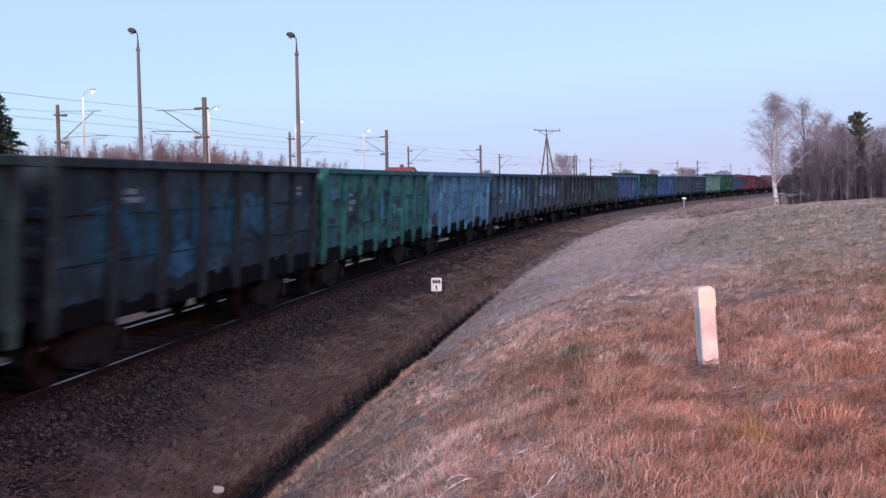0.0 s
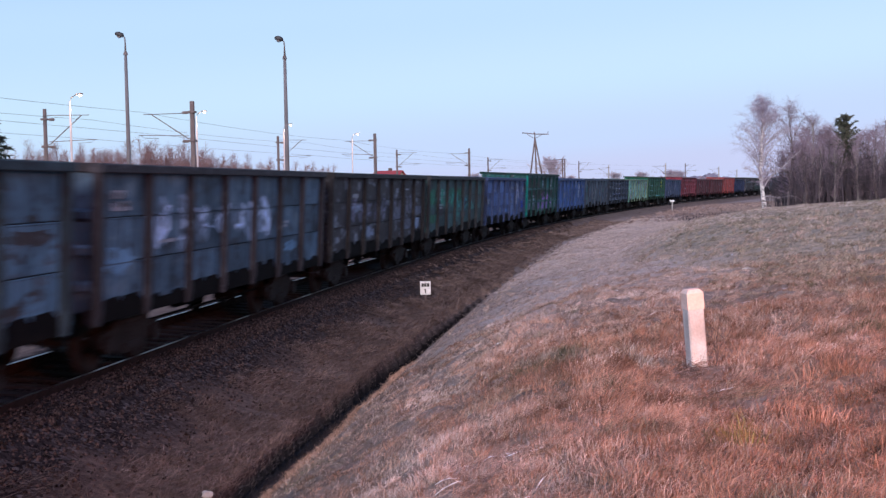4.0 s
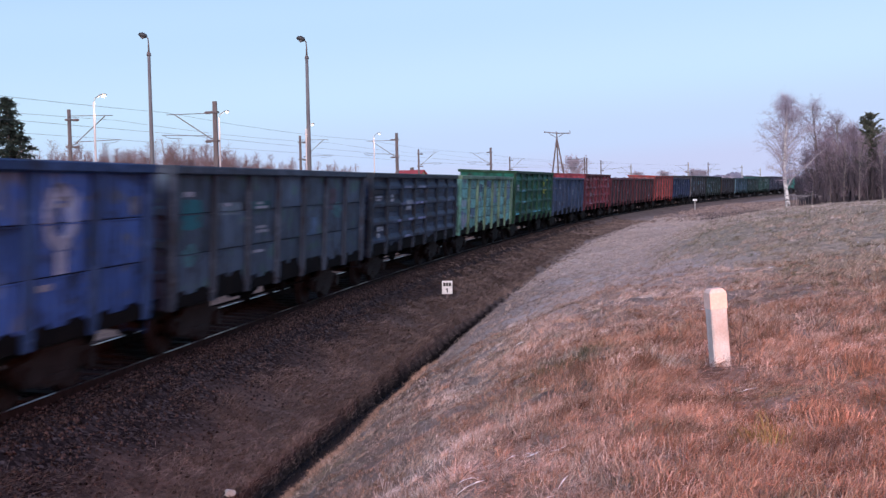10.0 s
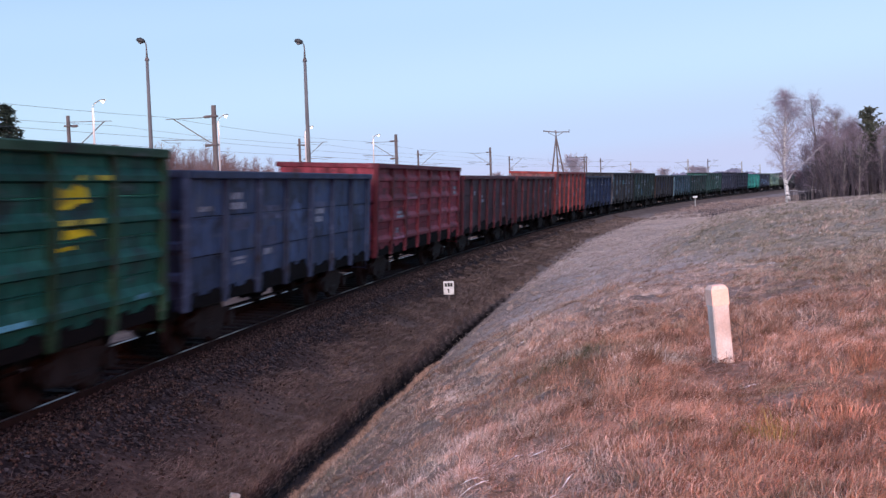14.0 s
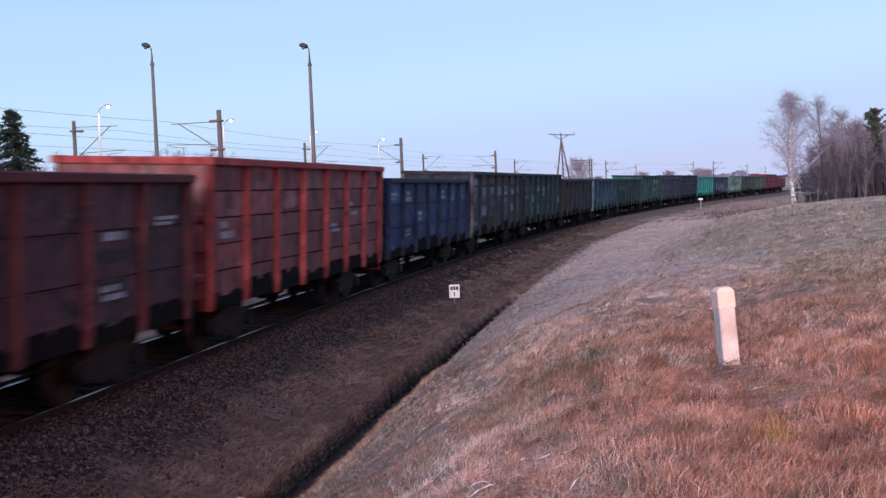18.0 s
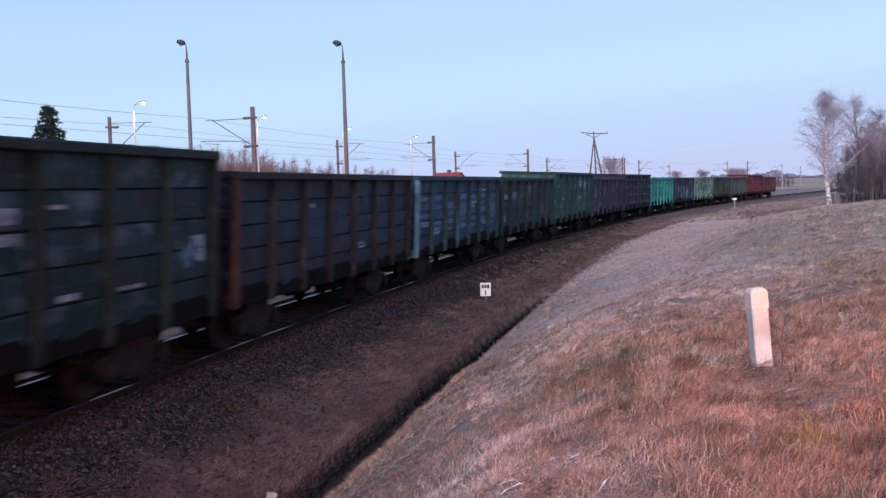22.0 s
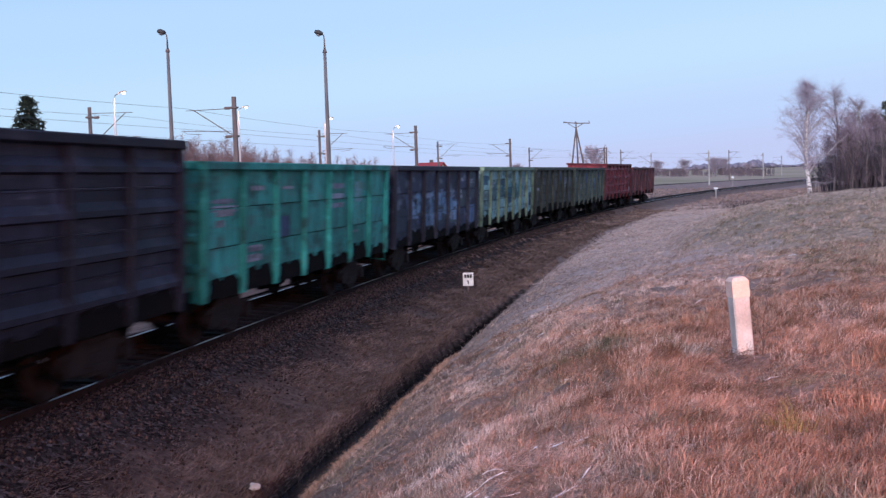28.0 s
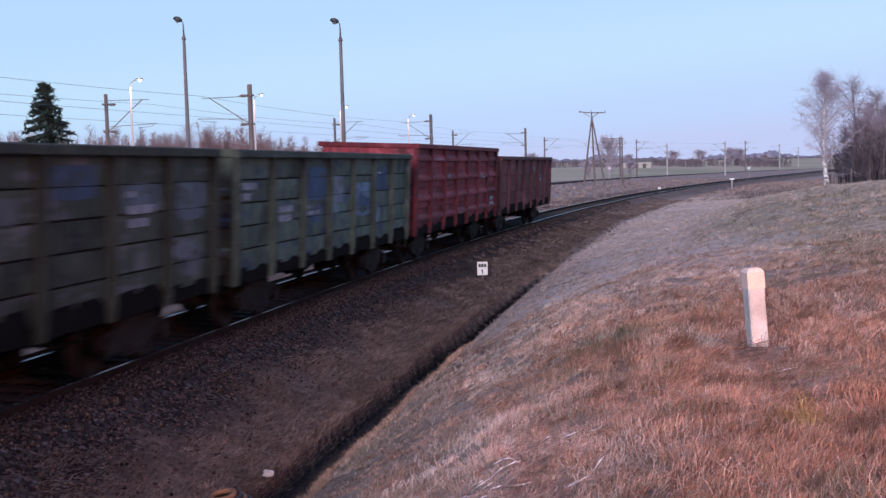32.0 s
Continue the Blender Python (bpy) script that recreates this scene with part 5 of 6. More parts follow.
build_dry_weed()
M_SLIM = material("slim_pale_bark", (0.38, 0.34, 0.30), 0.9, second=(0.22, 0.19, 0.16), scale=3)
rng = random.Random(7)
birch = plant_tree("birch_tree", "leafless white-barked birch with drooping twigs at the wood's edge", rng, (24.3, 70.5), 7.7, .15, 2.55, M_BIRCH, M_TWIG_BIRCH, droop=.32, first=.27, density=2.5, twig=.004, rising=.8, low=2.0, lean=.03)
for z0, dx, dz, r in ((1.6, 2.5, 2.45, .042), (1.05, 2.1, .1, .02)):
    limb = [(dx * u, .1 * math.sin(5 * u), z0 + dz * (u ** .8 if dz > 1 else u * (1 - u) * 2.4) + .07 * math.sin(9 * u)) for u in np.linspace(0, 1, 9)]
    g = Geo().tube(limb, [r * (1 - .85 * u) for u in np.linspace(0, 1, 9)], 6)
    for k in range(3, 9):
        for q in range(4):
            x, y, z = limb[k]
            g.tube([(x, y, z), (x + rng.uniform(-.15, .3), y + rng.uniform(-.2, .2), z + rng.uniform(-.35, .35))], [.007, .003], 3, False)
    part("low_limb", g, M_BIRCH_LIMB, birch)


def wood_spot(az, r):
    return (r * math.sin(radians(az)), r * math.cos(radians(az)))


WOOD = [plant_tree("bare_tree", "leafless grey-brown tree in a small wood", rng, wood_spot(20.3, 80), 7.6, .09, 2.3, M_BARK_PALE, M_TWIG, "trees of the wood", droop=.15, density=1.6, first=.15),
        plant_tree("bare_tree", "tall slim leafless tree in a small wood", rng, wood_spot(21.3, 84), 6.9, .09, 2.0, M_SLIM, M_TWIG, "trees of the wood", droop=.1, density=1.5, first=.15),
        plant_tree("bare_tree", "forked leafless tree in a small wood", rng, wood_spot(22.2, 83), 6.0, .09, 1.9, M_BARK_PALE, M_TWIG, "trees of the wood", droop=.05, lean=.1, density=1.5)]
for az, r, k in [(21.2, 92, .95), (21.7, 86, .85), (22.1, 93, .95), (22.5, 87, .82), (20.6, 95, .92), (20.9, 88, .85), (21.9, 90, .8), (22.7, 88, .84), (23.5, 82, .9), (23.9, 84, .82), (24.6, 90, .9), (25.3, 84, .8), (26.4, 86, .85), (27.4, 90, .85), (28.2, 85, .8), (20.0, 84, .78), (20.4, 90, .9), (21.0, 79, .8), (22.2, 96, 1.0), (24.2, 78, .72), (21.5, 99, .85), (23.6, 100, .8), (26.0, 101, .78), (29.0, 92, .72), (30, 86, .7)]:
    x, y = wood_spot(az, r)
    copy_thing(rng.choice(WOOD), Matrix.Translation((x, y, ground_at(x, y) - .1)) @ pose(0, 0, 0, 0, 0, rng.uniform(0, 360)) @ Matrix.Scale(k, 4))

for az, r, k in ((21.7, 78.5, .68), (22.35, 77.5, .72), (23.4, 78, .7), (24.4, 79, .66), (20.9, 79.5, .62)):
    x, y = wood_spot(az, r)
    copy_thing(WOOD[1], Matrix.Translation((x, y, ground_at(x, y) - .1)) @ pose(0, 0, 0, 0, 0, rng.uniform(0, 360)) @ Matrix.Diagonal((k * .7, k * .7, k, 1)))


def conifer(name, label, rng, at, h, spread, bare, mat, tiers):
    t = thing(name, label, "tree")
    t.matrix_basis = Matrix.Translation((at[0], at[1], ground_at(*at) - .05))
    part("trunk", Geo().tube([(0, 0, -.2), (.05, 0, h * .5), (0, 0, h)], [h * .02, h * .013, .015], 8), M_BARK, t, smooth=True)
    v, f, limbs = [], [], Geo()
    for i in range(tiers):
        u = bare + (1 - bare) * i / tiers
        for j in range(9 if name == "spruce_tree" else 5):
            az = rng.uniform(0, 6.28)
            z0 = h * (u + rng.uniform(0, .03))
            ln = spread * (1 - (u - bare) / (1 - bare)) ** (.85 if name == "spruce_tree" else .5) * rng.uniform(.7 if name == "spruce_tree" else .35, 1.1) + .12
            fall = -.25 if name == "spruce_tree" else .6
            tip = Vector((math.cos(az) * ln, math.sin(az) * ln, z0 + fall * ln + rng.uniform(-.1, .1)))
            b = Vector((0, 0, z0))
            limbs.tube([b, b.lerp(tip, .5) + Vector((0, 0, -.04 * ln)), tip], [.03, .02, .008], 4, False)
            for k in range(int(22 + ln * 24)):
                w = rng.uniform(.12, 1.02)
                c = b.lerp(tip, w)
                d = Vector((rng.gauss(0, 1), rng.gauss(0, 1), rng.gauss(-.35, .6))).normalized() * rng.uniform(.14, .34)
                sd = d.cross(Vector((rng.gauss(0, 1), rng.gauss(0, 1), rng.gauss(0, 1)))).normalized() * .05
                n = len(v)
                v += [c - sd, c + sd, c + d]
                f.append((n, n + 1, n + 2))
    part("limb_frame", limbs, M_BARK, t)
    part("crown", Geo().add(v, f), mat, t)
    return t


conifer("spruce_tree", "dark green conical spruce behind the tracks", rng, (-19.98, 57), 8.2, 3.0, .05, M_NEEDLE, 30)
# unseen spruces added to shut off the low sky beside and behind the camera
belt = conifer("spruce_tree", "unseen dark spruce added on the bank to block the low sky", rng, (31, 10), 13.5, 3.6, .03, M_NEEDLE, 14)
for i in range(1, 17):
    x, y = 31 + 2.5 * math.sin(i * 2.1) - .25 * i, 10 - i * 3.1
    copy_thing(belt, Matrix.Translation((x, y, ground_at(x, y) - .05)) @ pose(0, 0, 0, 0, 0, i * 77) @ Matrix.Scale(.9 + .13 * math.sin(i * 1.7), 4))
conifer("pine_tree", "ragged dark pine standing among bare trees", rng, wood_spot(22.85, 82), 6.5, 1.2, .38, M_NEEDLE_PINE, 22)


def thicket(name, label, rng, spots, h, mat, stems=7, twigs=22, thick=1.0, taper=0.0):
    g = Geo()
    for x, y in spots:
        z = ground_at(x, y)
        grow = rng.uniform(.76, .98) * (1 - taper * float(ease((x + 20) / 12)))
        for _ in range(stems):
            b = Vector((x + rng.gauss(0, .7), y + rng.gauss(0, .7), z - .1))
            hh = h * grow * rng.uniform(.5, 1.05)
            lean = Vector((rng.gauss(0, .13), rng.gauss(0, .13), 1))
            tip = b + lean * hh
            g.tube([b, b.lerp(tip, .5), tip], [.02 * thick, .014 * thick, .004 * thick], 3, False)
            for _ in range(twigs):
                w = rng.uniform(.35, 1) ** .8
                c = b.lerp(tip, w)
                d = Vector((rng.gauss(0, .6), rng.gauss(0, .6), rng.uniform(.2, 1))).normalized() * hh * .3 * (1.25 - w)
                side = d.cross(Vector((rng.gauss(0, 1), rng.gauss(0, 1), 0))).normalized() * .009 * thick
                g.add([c - side, c + side, c + d], [(0, 1, 2)])
    o = part(name, g, mat)
    return tagged(o, label, "shrubs", kind="stuff")


thicket("shrub_row", "russet leafless bushes behind the station tracks", rng, [(x, 97 + rng.uniform(-5, 12)) for x in np.linspace(-54, -6, 200)], 8.0, M_TWIG_RED, 13, 130, 1.3, .28)
thicket("undergrowth", "dense leafless undergrowth of the small wood", rng, [wood_spot(rng.uniform(20.0, 31), rng.uniform(76, 102)) for _ in range(330)], 4.7, M_UNDER, 10, 34)
thicket("bramble_patch", "low brown brambles below the bank", rng, [wood_spot(rng.uniform(15.2, 20.5), rng.uniform(84, 112)) for _ in range(160)], .42, M_UNDER, 9)
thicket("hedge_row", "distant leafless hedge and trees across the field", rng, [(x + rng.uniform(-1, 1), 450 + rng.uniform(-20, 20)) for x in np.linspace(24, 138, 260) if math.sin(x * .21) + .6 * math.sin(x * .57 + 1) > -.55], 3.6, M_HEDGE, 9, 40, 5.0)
# far trees carry the distance haze in a paler twig colour
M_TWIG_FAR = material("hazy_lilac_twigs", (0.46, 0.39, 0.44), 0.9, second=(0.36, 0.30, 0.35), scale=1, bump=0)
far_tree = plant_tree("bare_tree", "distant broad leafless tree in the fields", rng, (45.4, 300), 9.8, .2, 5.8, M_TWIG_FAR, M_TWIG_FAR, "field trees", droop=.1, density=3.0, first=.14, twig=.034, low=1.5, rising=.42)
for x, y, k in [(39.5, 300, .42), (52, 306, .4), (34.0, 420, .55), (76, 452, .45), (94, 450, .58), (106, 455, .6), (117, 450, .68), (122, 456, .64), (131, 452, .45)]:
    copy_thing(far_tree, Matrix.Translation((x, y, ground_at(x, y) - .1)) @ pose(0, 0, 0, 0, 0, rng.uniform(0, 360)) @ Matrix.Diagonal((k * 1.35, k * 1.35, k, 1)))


# ---- pylon and house ----
def build_pylon():
    x, y = 25.43, 187
    t = thing("power_pole", "wooden power-line pole on splayed legs with a crossarm", "utility pole")
    t.matrix_basis = pose(x, y, ground_at(x, y), 0, 0, -8)
    h = 12.3
    for px, py in ((-1.55, -.5), (.35, 1.2), (2.1, 0)):
        part("leg", Geo().tube([(px, py, -.3), (0, 0, h - .8)], [.17, .11], 8), M_MAST, t)
    part("post_top", Geo().tube([(0, 0, h - 1.6), (0, 0, h + .1)], .10, 8), M_MAST, t)
    part("crossarm", Geo().tube([(-2.1, 0, h + .15), (0, 0, h - .1), (2.3, 0, h - .15)], .09, 6), M_MAST, t)
    for a in (-1, 1):
        part("brace", Geo().tube([(0, 0, h - .9), (a * 1.3, 0, h - .1)], .05, 5), M_MAST, t)
    for px in (-2.0, -.1, 2.2):
        part("insulator", Geo().tube([(px, 0, h), (px, 0, h + .3)], [.08, .05], 6), M_MAST, t)
    o = thing("utility_pole", "plain wooden pole with a single sided crossarm", "utility pole")
    o.matrix_basis = pose(x + 4.9, y - .6, ground_at(x + 4.9, y - .6), 0, 0, -8)
    part("pole", Geo().tube([(0, 0, -.3), (0, 0, h - 4.3)], [.16, .11], 8), M_MAST, o)
    part("crossarm", Geo().tube([(-3.3, 0, h - 4.5), (.25, 0, h - 4.5)], .06, 5), M_MAST, o)
    for px in (-3.1, -1.6):
        part("insulator", Geo().tube([(px, 0, h - 4.45), (px, 0, h - 4.2)], [.06, .04], 6), M_MAST, o)
    return t


build_pylon()
M_ROOF = material("red_roof_tiles", (0.34, 0.045, 0.05), 0.8, second=(0.25, 0.04, 0.045), scale=2)
M_WALL = material("cream_plaster", (0.62, 0.52, 0.34), 0.9, second=(0.55, 0.46, 0.3), scale=2)
M_PANE = material("dark_pane", (0.03, 0.035, 0.045), 0.1, bump=0)


def build_house():
    x, y = 1.0, 235
    t = thing("house", "small cream house with a red gabled roof behind the line", "house")
    t.matrix_basis = pose(x, y, ground_at(x, y) - .3, 0, 0, -32)
    part("wall", Geo().prism([(-2.9, 0), (2.9, 0), (2.9, 5.2), (0, 7.1), (-2.9, 5.2)], "x", -3, 3), M_WALL, t)
    for sgn in (-1, 1):
        part("roof", Geo().prism([(0, 7.15), (0, 7.35), (sgn * 3.4, 5.05), (sgn * 3.4, 4.85)], "x", -3.4, 3.4), M_ROOF, t)
    for px in (-1.6, 1.2):
        w = part("window", Geo().box(px - .5, px + .5, -2.96, -2.88, 2.6, 3.9), M_PLATE, t)
        part("pane", Geo().box(px - .43, px + .43, -2.99, -2.95, 2.67, 3.83), M_PANE, w)
    part("chimney", Geo().box(-.4, .2, .4, 1.0, 6, 7.9, .02), M_BARK, t)
    return t


build_house()


def build_barn():
    """A long pale farm shed on the far side of the field."""
    x, y = 74.5, 425
    t = thing("farm_shed", "long low pale farm shed with a grey roof across the field", "shed")
    t.matrix_basis = pose(x, y, ground_at(x, y) + .2, 0, 0, -10)
    part("wall", Geo().box(-5.5, 5.5, -3, 3, -1.5, 2.0), M_CONCRETE, t)
    part("roof", Geo().prism([(-3.3, 1.95), (0, 3.3), (3.3, 1.95), (3.3, 1.8), (-3.3, 1.8)], "x", -5.8, 5.8), M_MAST, t)
    for px in (-3, 0, 3):
        part("door", Geo().box(px - .7, px + .7, -3.06, -2.99, -1, 1.2), M_BARK, t)
    return t


build_barn()


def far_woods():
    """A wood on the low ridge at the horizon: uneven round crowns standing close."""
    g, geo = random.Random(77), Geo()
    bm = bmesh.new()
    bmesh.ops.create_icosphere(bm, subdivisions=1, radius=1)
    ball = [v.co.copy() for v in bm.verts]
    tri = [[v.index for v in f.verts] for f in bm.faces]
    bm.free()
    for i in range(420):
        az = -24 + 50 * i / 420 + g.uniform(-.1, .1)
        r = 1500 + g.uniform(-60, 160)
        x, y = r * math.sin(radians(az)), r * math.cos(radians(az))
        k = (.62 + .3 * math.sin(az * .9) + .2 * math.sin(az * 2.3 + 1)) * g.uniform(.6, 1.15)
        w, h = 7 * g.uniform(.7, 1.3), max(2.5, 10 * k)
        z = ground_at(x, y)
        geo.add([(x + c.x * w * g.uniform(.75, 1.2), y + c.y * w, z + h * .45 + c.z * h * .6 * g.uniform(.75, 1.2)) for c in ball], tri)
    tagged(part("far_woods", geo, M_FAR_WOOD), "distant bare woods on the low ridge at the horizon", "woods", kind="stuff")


# bluish haze of the distance is put into the wood's base colour
M_FAR_WOOD = material("haze_tinted_wood", (0.20, 0.185, 0.235), 0.95, second=(0.25, 0.23, 0.29), scale=.05, bump=0, sheen=0.05)
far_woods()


def build_near_lamp():
    """The lamp whose warm light falls on the bank."""
    x, y, z1 = LAMP
    z = ground_at(x, y)
    t = thing("street_lamp", "slim lamp post with a lit warm sodium lamp on the bank", "street lamp")
    t.matrix_basis = Matrix.Translation((x, y - .6, z))
    part("post", Geo().tube([(0, 0, -.3), (0, 0, z1 - z)], [.1, .07], 10), M_WHITE_MAST, t)
    part("arm", Geo().tube([(0, 0, z1 - z), (0, .5, z1 - z + .25)], .03, 6), M_MAST, t)
    part("bulb", Geo().tube([(0, .45, z1 - z + .24), (0, .75, z1 - z + .27)], .07, 8), M_BULB, t)
    return t


build_near_lamp()


# ---- grass, stones and snow ----
M_STRAW = material("dry_grass_blades", (0.58, 0.445, 0.385), 0.85, second=(0.19, 0.143, 0.122), scale=2.6, mix=0.42, grain=8, grain_amount=0.5, bump=0, island=0.4, sheen=0.05)
M_STRAW_PALE = material("bleached_grass_blades", (0.72, 0.585, 0.53), 0.85, second=(0.52, 0.42, 0.375), scale=0.5, bump=0, island=0.3, sheen=0.05)
M_GREEN = material("green_grass_blades", (0.24, 0.165, 0.085), 0.8, second=(0.20, 0.20, 0.07), scale=3, bump=0, island=0.5, sheen=0.05)
M_RUSSET = material("russet_grass_blades", (0.50, 0.305, 0.225), 0.85, second=(0.16, 0.095, 0.07), scale=2.9, mix=0.4, grain=8, grain_amount=0.5, bump=0, island=0.5, sheen=0.05)
M_OLIVE = material("olive_grass_blades", (0.44, 0.365, 0.30), 0.85, second=(0.16, 0.145, 0.10), scale=1.7, mix=0.35, grain=8, grain_amount=0.5, bump=0, island=0.6, sheen=0.05)
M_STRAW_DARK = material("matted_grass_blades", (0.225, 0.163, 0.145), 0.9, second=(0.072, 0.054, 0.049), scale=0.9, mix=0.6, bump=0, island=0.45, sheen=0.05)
M_WEED = material("brown_weeds", (0.37, 0.27, 0.24), 0.9, second=(0.20, 0.145, 0.13), scale=.6, mix=0.5, bump=0, island=0.5, sheen=0.05)
M_SNOW = material("old_snow", (0.78, 0.80, 0.85), 0.7, second=(0.6, 0.62, 0.68), scale=9)


def blades(name, label, mat, x, y, length, width, flat, seed, comb):
    """Bent two-piece blades rooted at the points; comb is the heading in which they lie."""
    g = np.random.default_rng(seed)
    n = len(x)
    z = height(x, y) - 0.01
    az = comb + g.normal(0, 1.0, n)
    tilt = np.clip(g.normal(flat, 0.3, n), 0.05, 1.45)
    d = np.stack([np.cos(az) * np.sin(tilt), np.sin(az) * np.sin(tilt), np.cos(tilt)], -1)
    t2 = np.clip(tilt + g.uniform(0.2, 0.8, n), 0, 1.7)
    e = np.stack([np.cos(az + .3) * np.sin(t2), np.sin(az + .3) * np.sin(t2), np.cos(t2)], -1)
    side = np.stack([-np.sin(az), np.cos(az), np.zeros(n)], -1)
    face = np.stack([np.ones(n), np.zeros(n), np.zeros(n)], -1)
    side = side * 0.5 + face * np.where(g.random(n) > .5, 1, -1)[:, None]
    side /= np.linalg.norm(side, axis=1)[:, None]
    b = np.stack([x, y, z], -1)
    m = b + d * (length * .55)[:, None]
    tip = m + e * (length * .45)[:, None]
    w = side * (width / 2)[:, None]
    v = np.stack([b - w, b + w, m + w * .8, m - w * .8, tip + w * .15, tip - w * .15], 1).reshape(-1, 3)
    k = np.arange(n)[:, None] * 6
    f = np.concatenate([k + np.array([[0, 1, 2, 3]]), k + np.array([[3, 2, 4, 5]])])
    return tagged(new(name, array_mesh(name, v, f, mat)), label, "grass", kind="stuff")


def turf(name, label, mat, tx, ty, per, tall, lean, upright, width, seed):
    """Tufts of thin curved blades that fan out from their roots; tall and lean are given for each tuft."""
    g = np.random.default_rng(seed)
    n = len(tx) * per
    rep = lambda q: np.repeat(q, per)
    spread = rep(.022 + .16 * tall * g.uniform(.5, 1.2, len(tx)))
    ox, oy = g.normal(0, 1, n) * spread, g.normal(0, 1, n) * spread
    x, y = rep(tx) + ox, rep(ty) + oy
    out = np.arctan2(oy, ox) + g.normal(0, .5, n)
    fan, way = g.uniform(.1, .75, n) * np.hypot(ox, oy) / spread, rep(lean) + g.normal(0, .35, n)
    bend = g.uniform(.25, 1.0, n) * rep(np.broadcast_to(1.25 - upright, tx.shape))
    d = np.stack([np.cos(out) * fan + np.cos(way) * bend, np.sin(out) * fan + np.sin(way) * bend, g.uniform(.7, 1.1, n)], -1)
    d /= np.linalg.norm(d, axis=1)[:, None]
    e = d + np.stack([np.cos(way) * .75 + g.normal(0, .35, n), np.sin(way) * .75 + g.normal(0, .35, n), g.uniform(-1.3, -.1, n)], -1)
    e /= np.linalg.norm(e, axis=1)[:, None]
    length = rep(tall) * g.uniform(.45, 1.15, n)
    side = np.stack([np.ones(n), g.normal(0, .45, n), g.normal(0, .25, n)], -1)
    side /= np.linalg.norm(side, axis=1)[:, None]
    b = np.stack([x, y, height(x, y) - .012], -1)
    m = b + d * (length * .58)[:, None]
    tip = m + e * (length * .42)[:, None]
    w = side * (width * g.uniform(.6, 1.25, n) / 2)[:, None]
    v = np.concatenate([b - w, b + w, m - w * .75, m + w * .75, tip])
    k = np.arange(n)[:, None]
    f = np.concatenate([k + np.array([[0, n, 3 * n]]), k + np.array([[0, 3 * n, 2 * n]]), k + np.array([[2 * n, 3 * n, 4 * n]])])
    return tagged(new(name, array_mesh(name, v, f, mat)), label, "grass", kind="stuff")


def build_turf():
    """The bank near the post: dense tufts, taller and painted more orange towards the lamp, with dark hollows between
    them.
    """
    g = np.random.default_rng(71)
    n, per = 21000, 26
    r = (4.4 ** .8 + (19 ** .8 - 4.4 ** .8) * g.random(n)) ** 1.25
    a = np.radians(g.uniform(-20, 27, n))
    x, y = r * np.sin(a), r * np.cos(a)
    s, d = track_sd(x, y)
    hollow = np.clip(bald_spots(x, y) + .8 * ease((lumps(x - 11, y + 4, 3.1) - .35) / .3), 0, 1)
    keep = (d > 5.06 + .1 * g.random(n)) & (g.random(n) > .62 * hollow) & ~((np.abs(x - 2.6) < .13) & (y > 8.6) & (y < 9.2))
    x, y, r, s, d = x[keep], y[keep], r[keep], s[keep], d[keep]
    n = len(x)
    warm = ease((x + .2) / 1.9) * ease((15.5 - y) / 5)
    tall = (.082 + .046 * warm + .055 * np.clip(lumps(x, y, 1.3), -.6, 1) + .05 * np.clip(lumps(x + 5, y, 3.4), -.3, 1)) * g.uniform(.75, 1.3, n)
    tall = np.clip(tall, .045, .24) * np.where(r > 13, .8, 1)
    lean = -.4 + 2.3 * lumps(x + 2, y - 6, .8) + g.normal(0, .5, n)
    up = .2 + .42 * warm
    patch = lumps(x + 1, y + 2, 1.7) + .7 * lumps(x, y - 3, 4.1) + g.normal(0, .35, n)
    rise = ease((d - 9.2 - 0.08 * np.clip(-s, 0, 30)) / 2.5) * ease((s + 22) / 12)
    olive = (g.random(n) < rise * .8) | (patch < -.85)
    # the russet share grows towards the lamp, putting its orange into the grass
    red = ~olive & (g.random(n) < .30 + .30 * warm + .15 * (patch < -.1))
    gold = ~olive & ~red & (patch > .5) & (d > 7)
    # brown tufts that also darken the lower bank, in place of dimmer light
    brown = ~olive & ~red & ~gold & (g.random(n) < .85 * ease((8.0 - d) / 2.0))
    pale = ~olive & ~red & ~gold & ~brown
    for i, (name, label, mat, q) in enumerate((("pale_turf", "pale dry grass tufts on the bank", M_STRAW, pale), ("russet_turf", "russet dry grass tufts, more of them where the lamp's orange is painted", M_RUSSET, red), ("golden_turf", "bleached golden grass tufts", M_STRAW_PALE, gold), ("olive_turf", "olive-brown grass tufts", M_OLIVE, olive), ("brown_turf", "brown grass tufts along the ditch, darkened for their weaker light", M_STRAW_DARK, brown))):
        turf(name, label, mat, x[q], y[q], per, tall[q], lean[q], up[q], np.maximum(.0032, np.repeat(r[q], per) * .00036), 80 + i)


def ditch_fringe():
    """Grass that hangs over the lips of the ditch."""
    g = np.random.default_rng(57)
    n = 1500
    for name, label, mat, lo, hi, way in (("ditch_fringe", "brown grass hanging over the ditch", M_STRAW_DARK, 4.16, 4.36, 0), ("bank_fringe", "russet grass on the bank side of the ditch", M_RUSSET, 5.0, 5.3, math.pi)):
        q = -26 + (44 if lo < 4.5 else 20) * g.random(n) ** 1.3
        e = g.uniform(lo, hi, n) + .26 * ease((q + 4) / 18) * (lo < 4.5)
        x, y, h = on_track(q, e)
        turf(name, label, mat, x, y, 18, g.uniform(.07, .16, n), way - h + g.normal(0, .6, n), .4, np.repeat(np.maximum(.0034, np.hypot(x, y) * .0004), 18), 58)


